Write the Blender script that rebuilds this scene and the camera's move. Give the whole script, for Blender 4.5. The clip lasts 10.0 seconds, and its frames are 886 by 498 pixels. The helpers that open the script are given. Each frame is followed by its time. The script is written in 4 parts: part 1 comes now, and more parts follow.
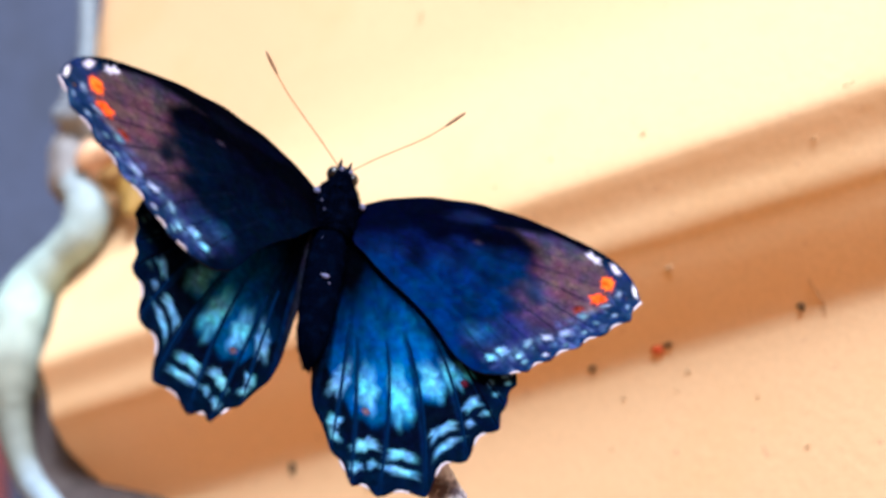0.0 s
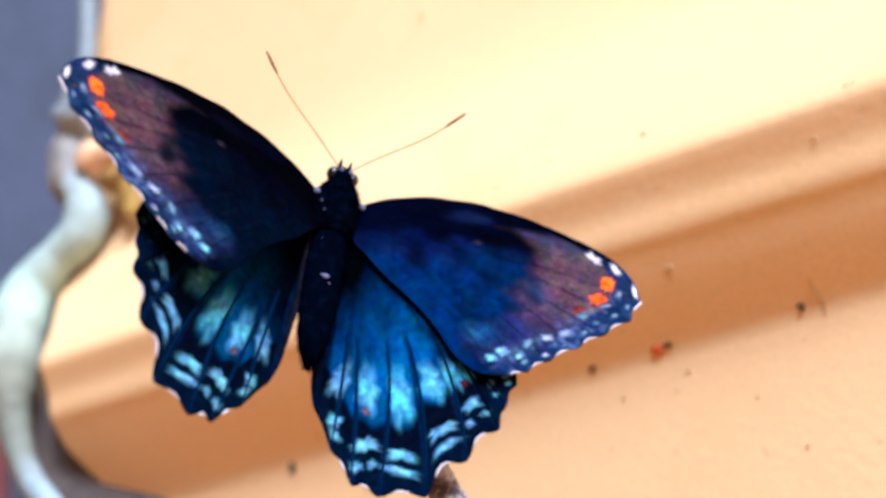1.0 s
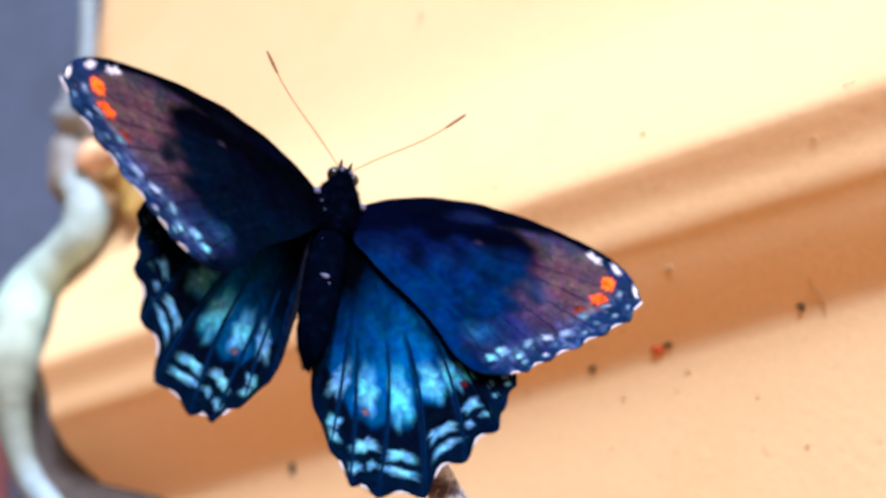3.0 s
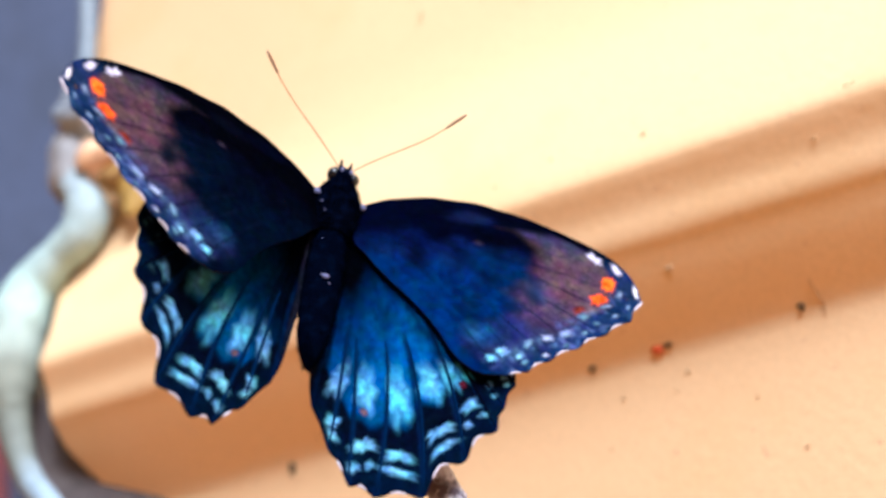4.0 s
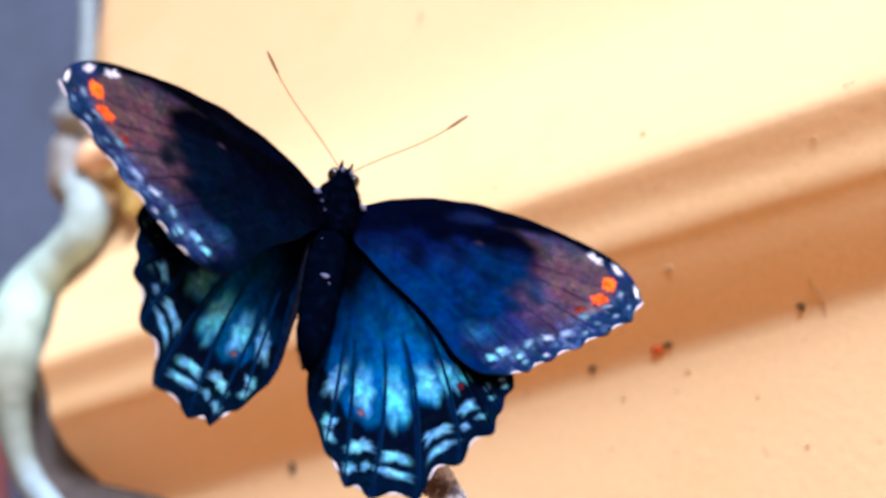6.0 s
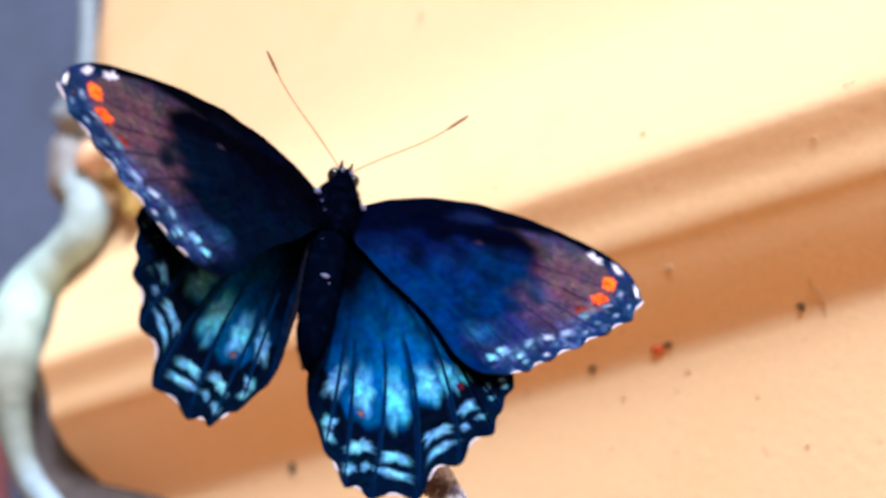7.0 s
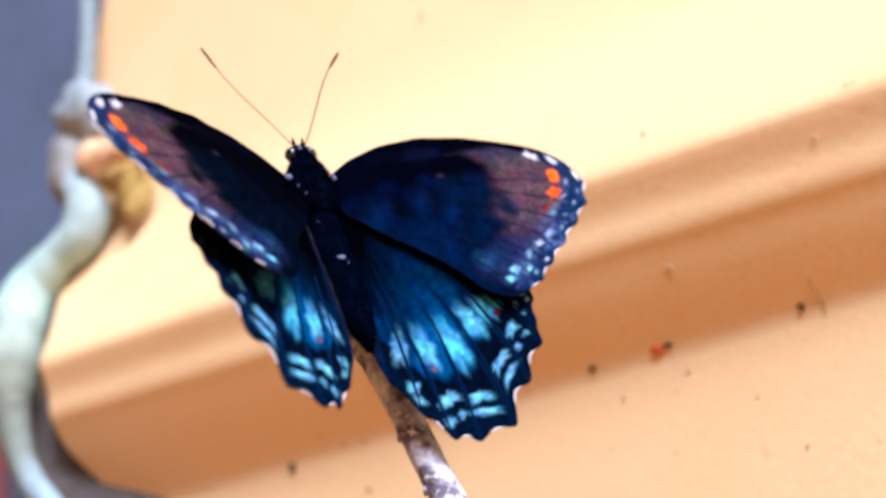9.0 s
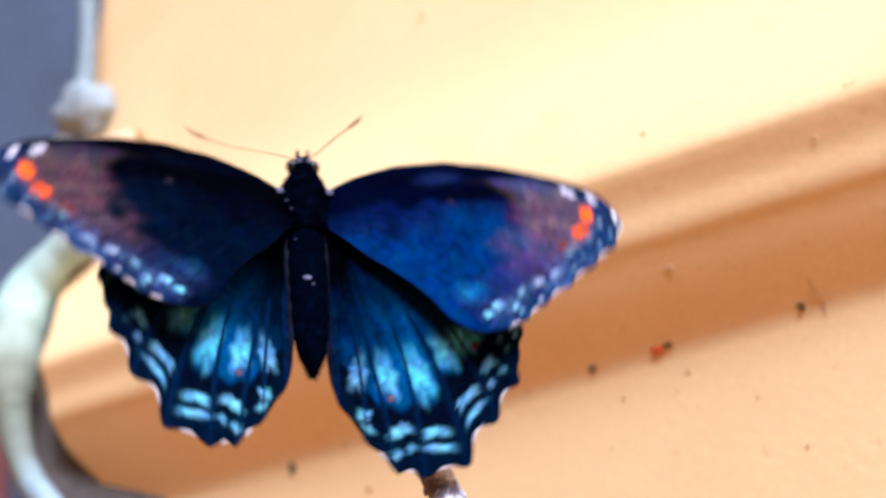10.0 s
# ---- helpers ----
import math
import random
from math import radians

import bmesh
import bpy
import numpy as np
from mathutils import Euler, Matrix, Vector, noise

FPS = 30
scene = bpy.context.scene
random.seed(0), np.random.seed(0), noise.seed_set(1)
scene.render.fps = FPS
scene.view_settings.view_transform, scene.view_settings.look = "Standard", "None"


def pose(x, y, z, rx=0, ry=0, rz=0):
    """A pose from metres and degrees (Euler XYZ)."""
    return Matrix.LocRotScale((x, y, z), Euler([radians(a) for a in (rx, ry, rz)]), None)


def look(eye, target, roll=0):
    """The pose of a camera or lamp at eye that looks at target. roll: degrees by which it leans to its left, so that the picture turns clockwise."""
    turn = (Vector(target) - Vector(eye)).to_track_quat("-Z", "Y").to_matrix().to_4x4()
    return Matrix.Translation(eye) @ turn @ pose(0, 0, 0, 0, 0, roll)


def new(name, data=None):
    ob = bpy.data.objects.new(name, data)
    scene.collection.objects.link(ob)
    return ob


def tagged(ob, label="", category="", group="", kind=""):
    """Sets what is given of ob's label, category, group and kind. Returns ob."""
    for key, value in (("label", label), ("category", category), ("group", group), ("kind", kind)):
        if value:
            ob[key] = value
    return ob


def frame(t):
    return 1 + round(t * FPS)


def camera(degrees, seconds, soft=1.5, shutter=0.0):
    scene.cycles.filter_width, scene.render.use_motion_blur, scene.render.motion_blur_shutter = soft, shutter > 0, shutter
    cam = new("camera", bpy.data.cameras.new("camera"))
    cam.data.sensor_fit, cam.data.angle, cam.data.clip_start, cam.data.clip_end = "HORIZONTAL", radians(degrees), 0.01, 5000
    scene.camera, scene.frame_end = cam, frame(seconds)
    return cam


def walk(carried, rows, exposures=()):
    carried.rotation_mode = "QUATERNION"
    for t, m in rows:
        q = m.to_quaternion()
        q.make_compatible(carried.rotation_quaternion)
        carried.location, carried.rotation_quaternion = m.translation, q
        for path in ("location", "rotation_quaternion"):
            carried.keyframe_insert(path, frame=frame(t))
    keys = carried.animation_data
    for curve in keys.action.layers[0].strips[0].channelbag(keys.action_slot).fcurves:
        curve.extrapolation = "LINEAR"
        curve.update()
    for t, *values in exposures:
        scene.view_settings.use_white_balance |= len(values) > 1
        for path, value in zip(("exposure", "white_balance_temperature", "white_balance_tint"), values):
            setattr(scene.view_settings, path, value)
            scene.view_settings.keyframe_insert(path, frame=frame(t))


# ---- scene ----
MM = 0.001
UNIT = 0.000075          # one step of the butterfly's own drawing grid, in metres
EYE = pose(0, 0, 1.6, 118.24, 0, 0)
REACH = 0.181            # from the eye to the butterfly

cam = camera(36, 10.0, soft=3.4, shutter=0.4)
cam.data.dof.use_dof = True
cam.data.dof.focus_distance = REACH
cam.data.dof.aperture_fstop = 18.0
walk(cam, [(0.0, EYE), (10.0, EYE)], exposures=[(0.0, 0.68, 5480, 14), (9.1, 0.68, 5480, 14), (9.2, 0.50, 5480, 14), (9.3, 0.39, 5480, 14), (9.4, 0.38, 5480, 14), (9.5, 0.62, 5480, 14), (9.6, 0.65, 5480, 14), (9.8, 0.71, 5480, 14), (10.0, 0.64, 5480, 14)])

# ---- light: bright overcast sky, soft sun from high up ----
SUN_UP, SUN_TURN = radians(42), radians(170)
world = bpy.data.worlds.new("sky")
scene.world = world
world.use_nodes = True
nt = world.node_tree
sky = nt.nodes.new("ShaderNodeTexSky")
sky.sky_type, sky.sun_disc = "NISHITA", False
sky.sun_elevation, sky.sun_rotation = SUN_UP, SUN_TURN
sky.air_density, sky.dust_density = 1.0, 3.5
nt.links.new(sky.outputs[0], nt.nodes["Background"].inputs[0])
nt.nodes["Background"].inputs[1].default_value = 0.016
sun_data = bpy.data.lights.new("sun", "SUN")
sun_data.energy, sun_data.angle, sun_data.color = 5.0, radians(38), (1.0, 0.965, 0.93)
sun = new("sun", sun_data)
toward = Vector((math.sin(SUN_TURN) * math.cos(SUN_UP), math.cos(SUN_TURN) * math.cos(SUN_UP), math.sin(SUN_UP)))
sun.matrix_world = look(toward * 5, (0, 0, 0))


# ---- materials ----
def material(name, colour, rough=0.6, spots=(), grain=0.0, scale=50.0, bump=0.0, bump_scale=200.0, metallic=0.0, attribute=False,
             specular=0.5, tint=None, ior=1.5, sheen=0.0):
    """A surface with two scales of colour change and a fine relief. spots: (scale, low, high, colour) stains.
    sheen: roughness of an added gloss whose colour the mesh carries, as on the scales of a butterfly."""
    m = bpy.data.materials.new(name)
    m.use_nodes = True
    t = m.node_tree
    b = t.nodes["Principled BSDF"]
    b.inputs["Roughness"].default_value = rough
    b.inputs["Metallic"].default_value = metallic
    b.inputs["Specular IOR Level"].default_value = specular
    b.inputs["IOR"].default_value = ior
    if tint:
        b.inputs["Specular Tint"].default_value = (*tint, 1)
    co = t.nodes.new("ShaderNodeTexCoord")

    def node_noise(s, detail=4.0):
        n = t.nodes.new("ShaderNodeTexNoise")
        n.inputs["Scale"].default_value, n.inputs["Detail"].default_value = s, detail
        t.links.new(co.outputs["Object"], n.inputs["Vector"])
        return n

    if attribute:
        at = t.nodes.new("ShaderNodeAttribute")
        at.attribute_name = "scales"
        last = at.outputs["Color"]
    else:
        rgb = t.nodes.new("ShaderNodeRGB")
        rgb.outputs[0].default_value = (*colour, 1)
        last = rgb.outputs[0]
    for s, low, high, c in spots:
        n = node_noise(s)
        r = t.nodes.new("ShaderNodeMapRange")
        r.inputs["From Min"].default_value, r.inputs["From Max"].default_value = low, high
        t.links.new(n.outputs["Fac"], r.inputs["Value"])
        mix = t.nodes.new("ShaderNodeMix")
        mix.data_type = "RGBA"
        t.links.new(r.outputs[0], mix.inputs["Factor"])
        t.links.new(last, mix.inputs["A"])
        mix.inputs["B"].default_value = (*c, 1)
        last = mix.outputs["Result"]
    if grain:
        n = node_noise(scale, 6.0)
        r = t.nodes.new("ShaderNodeMapRange")
        r.inputs["From Min"].default_value, r.inputs["From Max"].default_value = 0.3, 0.7
        r.inputs["To Min"].default_value, r.inputs["To Max"].default_value = 1 - grain, 1 + grain
        t.links.new(n.outputs["Fac"], r.inputs["Value"])
        mul = t.nodes.new("ShaderNodeVectorMath")
        mul.operation = "SCALE"
        t.links.new(last, mul.inputs[0])
        t.links.new(r.outputs[0], mul.inputs["Scale"])
        last = mul.outputs[0]
    t.links.new(last, b.inputs["Base Color"])
    if bump:
        n = node_noise(bump_scale, 5.0)
        bp = t.nodes.new("ShaderNodeBump")
        bp.inputs["Strength"].default_value, bp.inputs["Distance"].default_value = bump, 0.0005
        t.links.new(n.outputs["Fac"], bp.inputs["Height"])
        t.links.new(bp.outputs[0], b.inputs["Normal"])
    if sheen:
        at = t.nodes.new("ShaderNodeAttribute")
        at.attribute_name = "sheen"
        gloss = t.nodes.new("ShaderNodeBsdfAnisotropic")
        gloss.inputs["Roughness"].default_value = sheen
        t.links.new(at.outputs["Color"], gloss.inputs["Color"])
        both = t.nodes.new("ShaderNodeAddShader")
        t.links.new(b.outputs[0], both.inputs[0])
        t.links.new(gloss.outputs[0], both.inputs[1])
        t.links.new(both.outputs[0], t.nodes["Material Output"].inputs["Surface"])
    return m


CREAM = material("cream_paint", (0.83, 0.584, 0.315), 0.6, [(35, 0.5, 0.8, (0.79, 0.538, 0.264)), (420, 0.68, 0.78, (0.62, 0.38, 0.22))],
                 0.04, 900, 0.25, 500, specular=0.2)
GREY = material("grey_plaster", (0.068, 0.092, 0.158), 0.9, [(6, 0.45, 0.7, (0.060, 0.080, 0.130))], 0.2, 60, 0.5, 80)
SEALANT = material("toned_sealant", (0, 0, 0), 0.75, [], 0.14, 260, 0.4, 250, attribute=True)
OLD_SEALANT = material("grey_sealant", (0.33, 0.335, 0.325), 0.8, [(60, 0.42, 0.62, (0.26, 0.265, 0.265))], 0.1, 300, 0.4, 250)
PALE_SEALANT = material("pale_sealant", (0.30, 0.36, 0.40), 0.7, [(70, 0.45, 0.65, (0.23, 0.27, 0.31))], 0.1, 300, 0.4, 250)
WALL_DARK = material("dark_wall_grey", (0.045, 0.058, 0.095), 0.9, [(8, 0.45, 0.7, (0.038, 0.047, 0.078))], 0.2, 60, 0.5, 80)
GAP_SHADE = material("gap_shade", (0.115, 0.10, 0.098), 0.6, [(50, 0.45, 0.65, (0.14, 0.13, 0.125))], 0.2, 300, 0.3, 300)
PEG = material("tan_wood", (0.80, 0.53, 0.33), 0.6, [(90, 0.45, 0.65, (0.72, 0.43, 0.22))], 0.15, 400, 0.4, 400)
PEG_DARK = material("peg_dark_brown", (0.34, 0.20, 0.055), 0.8, [(90, 0.45, 0.65, (0.24, 0.13, 0.04))], 0.2, 400, 0.5, 400)
OLIVE = material("olive_scrap", (0.47, 0.32, 0.06), 0.7, [(70, 0.40, 0.62, (0.26, 0.15, 0.03))], 0.15, 400, 0.4, 400)
BARK = material("twig_bark", (0.46, 0.47, 0.60), 0.85, [(210, 0.47, 0.60, (0.78, 0.78, 0.86)), (260, 0.52, 0.62, (0.13, 0.11, 0.15)), (900, 0.60, 0.70, (0.85, 0.84, 0.88))],
                0.25, 1200, 0.9, 900)
DIRT_OR_SLIT = material("dark_dirt_or_slit", (0.07, 0.05, 0.022), 0.9, grain=0.3, scale=2000)
FAINT = material("faint_dirt", (0.48, 0.32, 0.16), 0.9, grain=0.3, scale=2000)
RUST = material("red_bud", (0.62, 0.085, 0.012), 0.7, grain=0.2, scale=1500)
BOUNCE_GROUND = material("warm_ground", (0.35, 0.130, 0.012), 0.95, [(3, 0.45, 0.6, (0.29, 0.104, 0.009))], 0.3, 40, 0.8, 30)
RED = material("red_paint", (0.30, 0.10, 0.11), 0.9, grain=0.2, scale=40)
WING = material("wing_scales", (0, 0, 0), 0.6, [], 0.3, 2200, 0.15, 3000, attribute=True, sheen=0.35, specular=0.02, ior=1.04, tint=(0.15, 0.35, 1.0))
SPOT = material("wing_spots", (0, 0, 0), 0.6, grain=0.22, scale=2600, bump=0.15, bump_scale=3000, attribute=True, sheen=0.35, specular=0.04, ior=1.04, tint=(0.3, 0.6, 1.0))
DARK_VEIN = material("dark_wing_vein", (0.0006, 0.0011, 0.0045), 0.6, grain=0.2, scale=2000, specular=0.05, ior=1.05)
VEIN = material("wing_vein", (0.0012, 0.010, 0.040), 0.6, grain=0.2, scale=2000, specular=0.05, ior=1.05)
FRINGE = material("white_fringe", (0.56, 0.53, 0.60), 0.8, grain=0.15, scale=4000)
BODY = material("dark_fur", (0.0005, 0.0010, 0.0038), 0.85, [(700, 0.46, 0.75, (0.0014, 0.0032, 0.012))], 0.3, 3500, 0.5, 2500, specular=0.01, ior=1.04, tint=(0.4, 0.6, 1.0))
EYES = material("dark_eye", (0.006, 0.008, 0.010), 0.18, specular=0.6)
ABDOMEN = material("blue_fur", (0.0004, 0.0010, 0.0042), 0.85, [(700, 0.48, 0.75, (0.0007, 0.0026, 0.0100))], 0.3, 3500, 0.5, 2500, specular=0.01, ior=1.04, tint=(0.4, 0.6, 1.0))
PALE = material("pale_hair", (0.11, 0.12, 0.24), 0.8, grain=0.2, scale=3000)
ANTENNA = material("antenna_brown", (0.52, 0.33, 0.18), 0.6, grain=0.15, scale=3000)
CLUB = material("antenna_club", (0.25, 0.14, 0.085), 0.6, grain=0.15, scale=3000)


# ---- building helpers ----
def mesh_from(name, verts, faces, mat, colours=None, smooth=True, sheen=None):
    me = bpy.data.meshes.new(name)
    me.from_pydata([tuple(v) for v in verts], [], [tuple(f) for f in faces])
    me.materials.append(mat)
    if smooth:
        me.polygons.foreach_set("use_smooth", [True] * len(me.polygons))
    for key, values in (("scales", colours), ("sheen", sheen)):
        if values is not None:
            layer = me.color_attributes.new(key, "FLOAT_COLOR", "POINT")
            layer.data.foreach_set("color", np.concatenate([values, np.ones((len(values), 1))], 1).astype(np.float32).ravel())
    me.update()
    return me


def part(name, me, parent, label=""):
    ob = new(name, me)
    ob.parent = parent
    if label:
        ob["label"] = label
    return ob


def tube(points, radii, sides=12, lump=0.0, cap=True, seed=0):
    """Verts and faces of a round, uneven rod along points."""
    rng = random.Random(seed)
    pts = [Vector(p) for p in points]
    verts, faces = [], []
    up = Vector((0.3, 0.2, 0.93)).normalized()
    for i, p in enumerate(pts):
        way = (pts[min(i + 1, len(pts) - 1)] - pts[max(i - 1, 0)]).normalized()
        a = way.cross(up)
        if a.length < 0.05:
            a = way.cross(Vector((1, 0, 0)))
        a.normalize()
        b = way.cross(a).normalized()
        for k in range(sides):
            w = 2 * math.pi * k / sides
            r = radii[i] * (1 + lump * rng.uniform(-1, 1))
            verts.append(p + (a * math.cos(w) + b * math.sin(w)) * r)
    for i in range(len(pts) - 1):
        for k in range(sides):
            k2 = (k + 1) % sides
            faces.append((i * sides + k, i * sides + k2, (i + 1) * sides + k2, (i + 1) * sides + k))
    if cap:
        faces.append(tuple(range(sides))[::-1])
        faces.append(tuple((len(pts) - 1) * sides + k for k in range(sides)))
    return verts, faces


def curve_points(knots, per=8):
    """A smooth line through knots of any dimension."""
    k = [np.array(p, float) for p in knots]
    k = [2 * k[0] - k[1]] + k + [2 * k[-1] - k[-2]]
    out = []
    for i in range(1, len(k) - 2):
        for j in range(per):
            s = j / per
            out.append(0.5 * (2 * k[i] + (k[i + 1] - k[i - 1]) * s + (2 * k[i - 1] - 5 * k[i] + 4 * k[i + 1] - k[i + 2]) * s * s
                              + (3 * k[i] - k[i - 1] - 3 * k[i + 1] + k[i + 2]) * s ** 3))
    out.append(k[-2])
    return out


def blob(scale, subdivisions=3, rough=0.0, seed=0, freq=3.0):
    """Verts and faces of an uneven rounded lump."""
    bm = bmesh.new()
    bmesh.ops.create_icosphere(bm, subdivisions=subdivisions, radius=1.0)
    off = Vector((seed * 3.1, seed * 1.7, seed * 0.9))
    verts = []
    for v in bm.verts:
        r = 1 + rough * noise.noise(v.co * freq + off)
        verts.append((v.co.x * r * scale[0], v.co.y * r * scale[1], v.co.z * r * scale[2]))
    bm.verts.index_update()
    faces = [[v.index for v in f.verts] for f in bm.faces]
    bm.free()
    return verts, faces


# ---- the house wall: cream siding with a projecting moulded lap ----
WALL = Matrix.Translation((0, 0.25548, 1.7372)) @ Matrix(((0.8235, 0.5673, 0, 0), (-0.5673, 0.8235, 0, 0), (0, 0, 1, 0), (0, 0, 0, 1)))
# in the wall's space: x along it, y into it, z up; out of the wall is -y


def on_wall(x, out, z):
    return WALL @ Vector((x * MM, -out * MM, z * MM))


def end_shift(z):
    """How the siding's end is cut: further along above the lap, set back below it."""
    return -10.5 * min(1.0, max(0.0, (z - 10) / 45)) + 25.5 * min(1.0, max(0.0, (-17 - z) / 30))


def lap_shift(x, z):
    """The hollow under the lap deepens towards the siding's end, mm."""
    return -0.021 * max(0.0, 80 - max(x, -130)) * min(1.0, max(0.0, (-15 - z) / 10)) * min(1.0, max(0.0, (z + 300) / 140))


def end_bow(x, z):
    """The sheet above the lap bows back towards its end, mm."""
    return 0.0011 * max(0.0, -25 - max(x, -125)) ** 2 * min(1.0, max(0.0, (z - 8) / 45))


def siding():
    # height and how far out, in mm, from the top of the course down
    knots = [(1100, -4), (400, -4), (120, -4), (60, -4), (46, -3.6), (36, -1.8), (24, 1.6), (12, 4.6), (5, 6.2), (1.6, 6.9), (0.2, 6.9), (-1.0, 6.5), (-3.0, 5.2),
             (-5.5, 3.6), (-7.4, 2.75), (-8.6, 2.4), (-9.8, 2.05), (-11.2, 1.6), (-12.4, 1.0), (-13.2, 0.4), (-13.8, -0.3), (-14.6, -1.2), (-17, -2.7), (-21, -6.1), (-25.2, -10.6), (-27.3, -13.0),
             (-28.6, -13.9), (-30.5, -14.3), (-36, -14.9), (-60, -18.5), (-100, -25), (-160, -30), (-700, -30), (-1730, -30)]
    faces, verts = [], []
    xs = [-120, -119.2] + [-118 + 8 * i for i in range(40)] + [220, 300, 500, 900, 1500, 3000]
    for j, x in enumerate(xs):
        inset = 0.9 if j == 0 else 0.0
        for z, out in knots:
            cut = end_shift(z) * (1.0 if j < 2 else max(0.0, 1 - (x + 119.2) / 40))
            wave = 0.25 * noise.noise(Vector((x * 0.012, z * 0.02, 3.1))) + 0.07 * noise.noise(Vector((x * 0.09, z * 0.1, 7.7)))
            bow = end_bow(x, z)
            verts.append(on_wall(x + cut - 1.26 * bow, out - bow - inset + wave + 1.7 * lap_shift(x, z), z + lap_shift(x, z)))
    n = len(knots)
    for j in range(len(xs) - 1):
        for i in range(n - 1):
            a = j * n + i
            faces.append((a, a + 1, a + n + 1, a + n))
    # thickness: back sheet and the closing edges
    front = len(verts)
    for x in (xs[0], xs[-1]):
        for z, out in knots:
            cut = end_shift(z) if x < 0 else 0.0
            verts.append(on_wall(x + cut, -900, z + lap_shift(x, z)))
    for i in range(n - 1):
        faces.append((front + i, front + n + i, front + n + i + 1, front + i + 1))
        faces.append((i, front + i, front + i + 1, i + 1))
        a = (len(xs) - 1) * n + i
        faces.append((a, a + 1, front + n + i + 1, front + n + i))
    faces.append(tuple(j * n for j in range(len(xs))) + (front + n, front))
    me = mesh_from("wall_siding", verts, faces, CREAM)
    return tagged(new("wall_siding", me), "cream painted house siding with projecting moulded lap, speckled with dirt", "wall", kind="structure")


siding()


def ground():
    # out of view; coloured orange so it bounces warm light under the lap
    verts = [(-60, -60, 0), (60, -60, 0), (60, 60, 0), (-60, 60, 0)]
    return tagged(new("ground", mesh_from("ground", verts, [(0, 1, 2, 3)], BOUNCE_GROUND)), "unseen orange-brown ground that bounces warm light under the lap", "ground", kind="structure")


ground()


def far_wall():
    """The grey wall beyond the end of the siding."""
    verts, faces = [], []
    for x0, x1 in ((-1600, 3200),):
        for y in (-900, -1050):
            for x in (x0, x1):
                for z in (-1737, 2200):
                    verts.append(on_wall(x, y, z))
    faces = [(0, 2, 3, 1), (4, 5, 7, 6), (0, 1, 5, 4), (2, 6, 7, 3), (1, 3, 7, 5), (0, 4, 6, 2)]
    return tagged(new("wall_grey", mesh_from("wall_grey", verts, faces, GREY, smooth=False)), "plain blue-grey plastered wall out of focus", "wall", kind="structure")


far_wall()


SLAB_TOP = 660         # mm above the siding's lap


def plinth():
    """An added slab that gives the grey wall its darker tone lower down."""
    bm = bmesh.new()
    bmesh.ops.create_cube(bm, size=1.0)
    for v in bm.verts:
        v.co = on_wall(800 + v.co.x * 4800, -890 + v.co.y * 14, (SLAB_TOP - 1737) / 2 + v.co.z * (1737 + SLAB_TOP))
    bmesh.ops.bevel(bm, geom=bm.edges[:], offset=0.004, segments=2, affect="EDGES")
    me = bpy.data.meshes.new("plinth")
    bm.to_mesh(me)
    bm.free()
    me.materials.append(WALL_DARK)
    return tagged(new("plinth", me), "dark slate-grey slab added over the grey wall's lower part", "plinth", kind="structure")


plinth()


def red_post():
    top, way = EYE @ Vector((-0.3305, -0.082, -1.0)), EYE.to_3x3() @ Vector((0, -1, 0))
    foot = top + way * (top.z / -way.z)
    v, f = tube([foot, top - (top - foot).normalized() * 0.012, top], [0.013, 0.012, 0.009], 20)
    return tagged(new("post", mesh_from("post", v, f, RED)), "rust-red leaning garden post out of focus", "post")


red_post()

# ---- things at the end of the siding ----
def flashing():
    """A dark sheet added behind the siding's lower end, in place of the shaded gap."""
    verts, faces = [], []
    edge = ((40, -144), (-12, -141), (-40, -121), (-70, -104), (-300, -96))
    for z, left in edge:
        for x in (left, left + 2, -88, -84):
            for back in (0, 1.5):
                verts.append(on_wall(x, -8 - (x + 131) * 0.36 - back - (0.5 if x == left else 0), z))
    n = len(edge)
    for i in range(n - 1):
        for j in range(3):
            a = i * 8 + j * 2
            faces += [(a, a + 8, a + 10, a + 2), (a + 1, a + 3, a + 11, a + 9)]
        for a in (i * 8, i * 8 + 6):
            faces.append((a, a + 1, a + 9, a + 8))
    for i in (0, n - 1):
        for j in range(3):
            a = i * 8 + j * 2
            faces.append((a, a + 2, a + 3, a + 1))
    return tagged(new("flashing", mesh_from("flashing", verts, faces, GAP_SHADE, smooth=False)), "dark grey-brown sheet standing for the shaded gap at the siding's end", "flashing")


flashing()


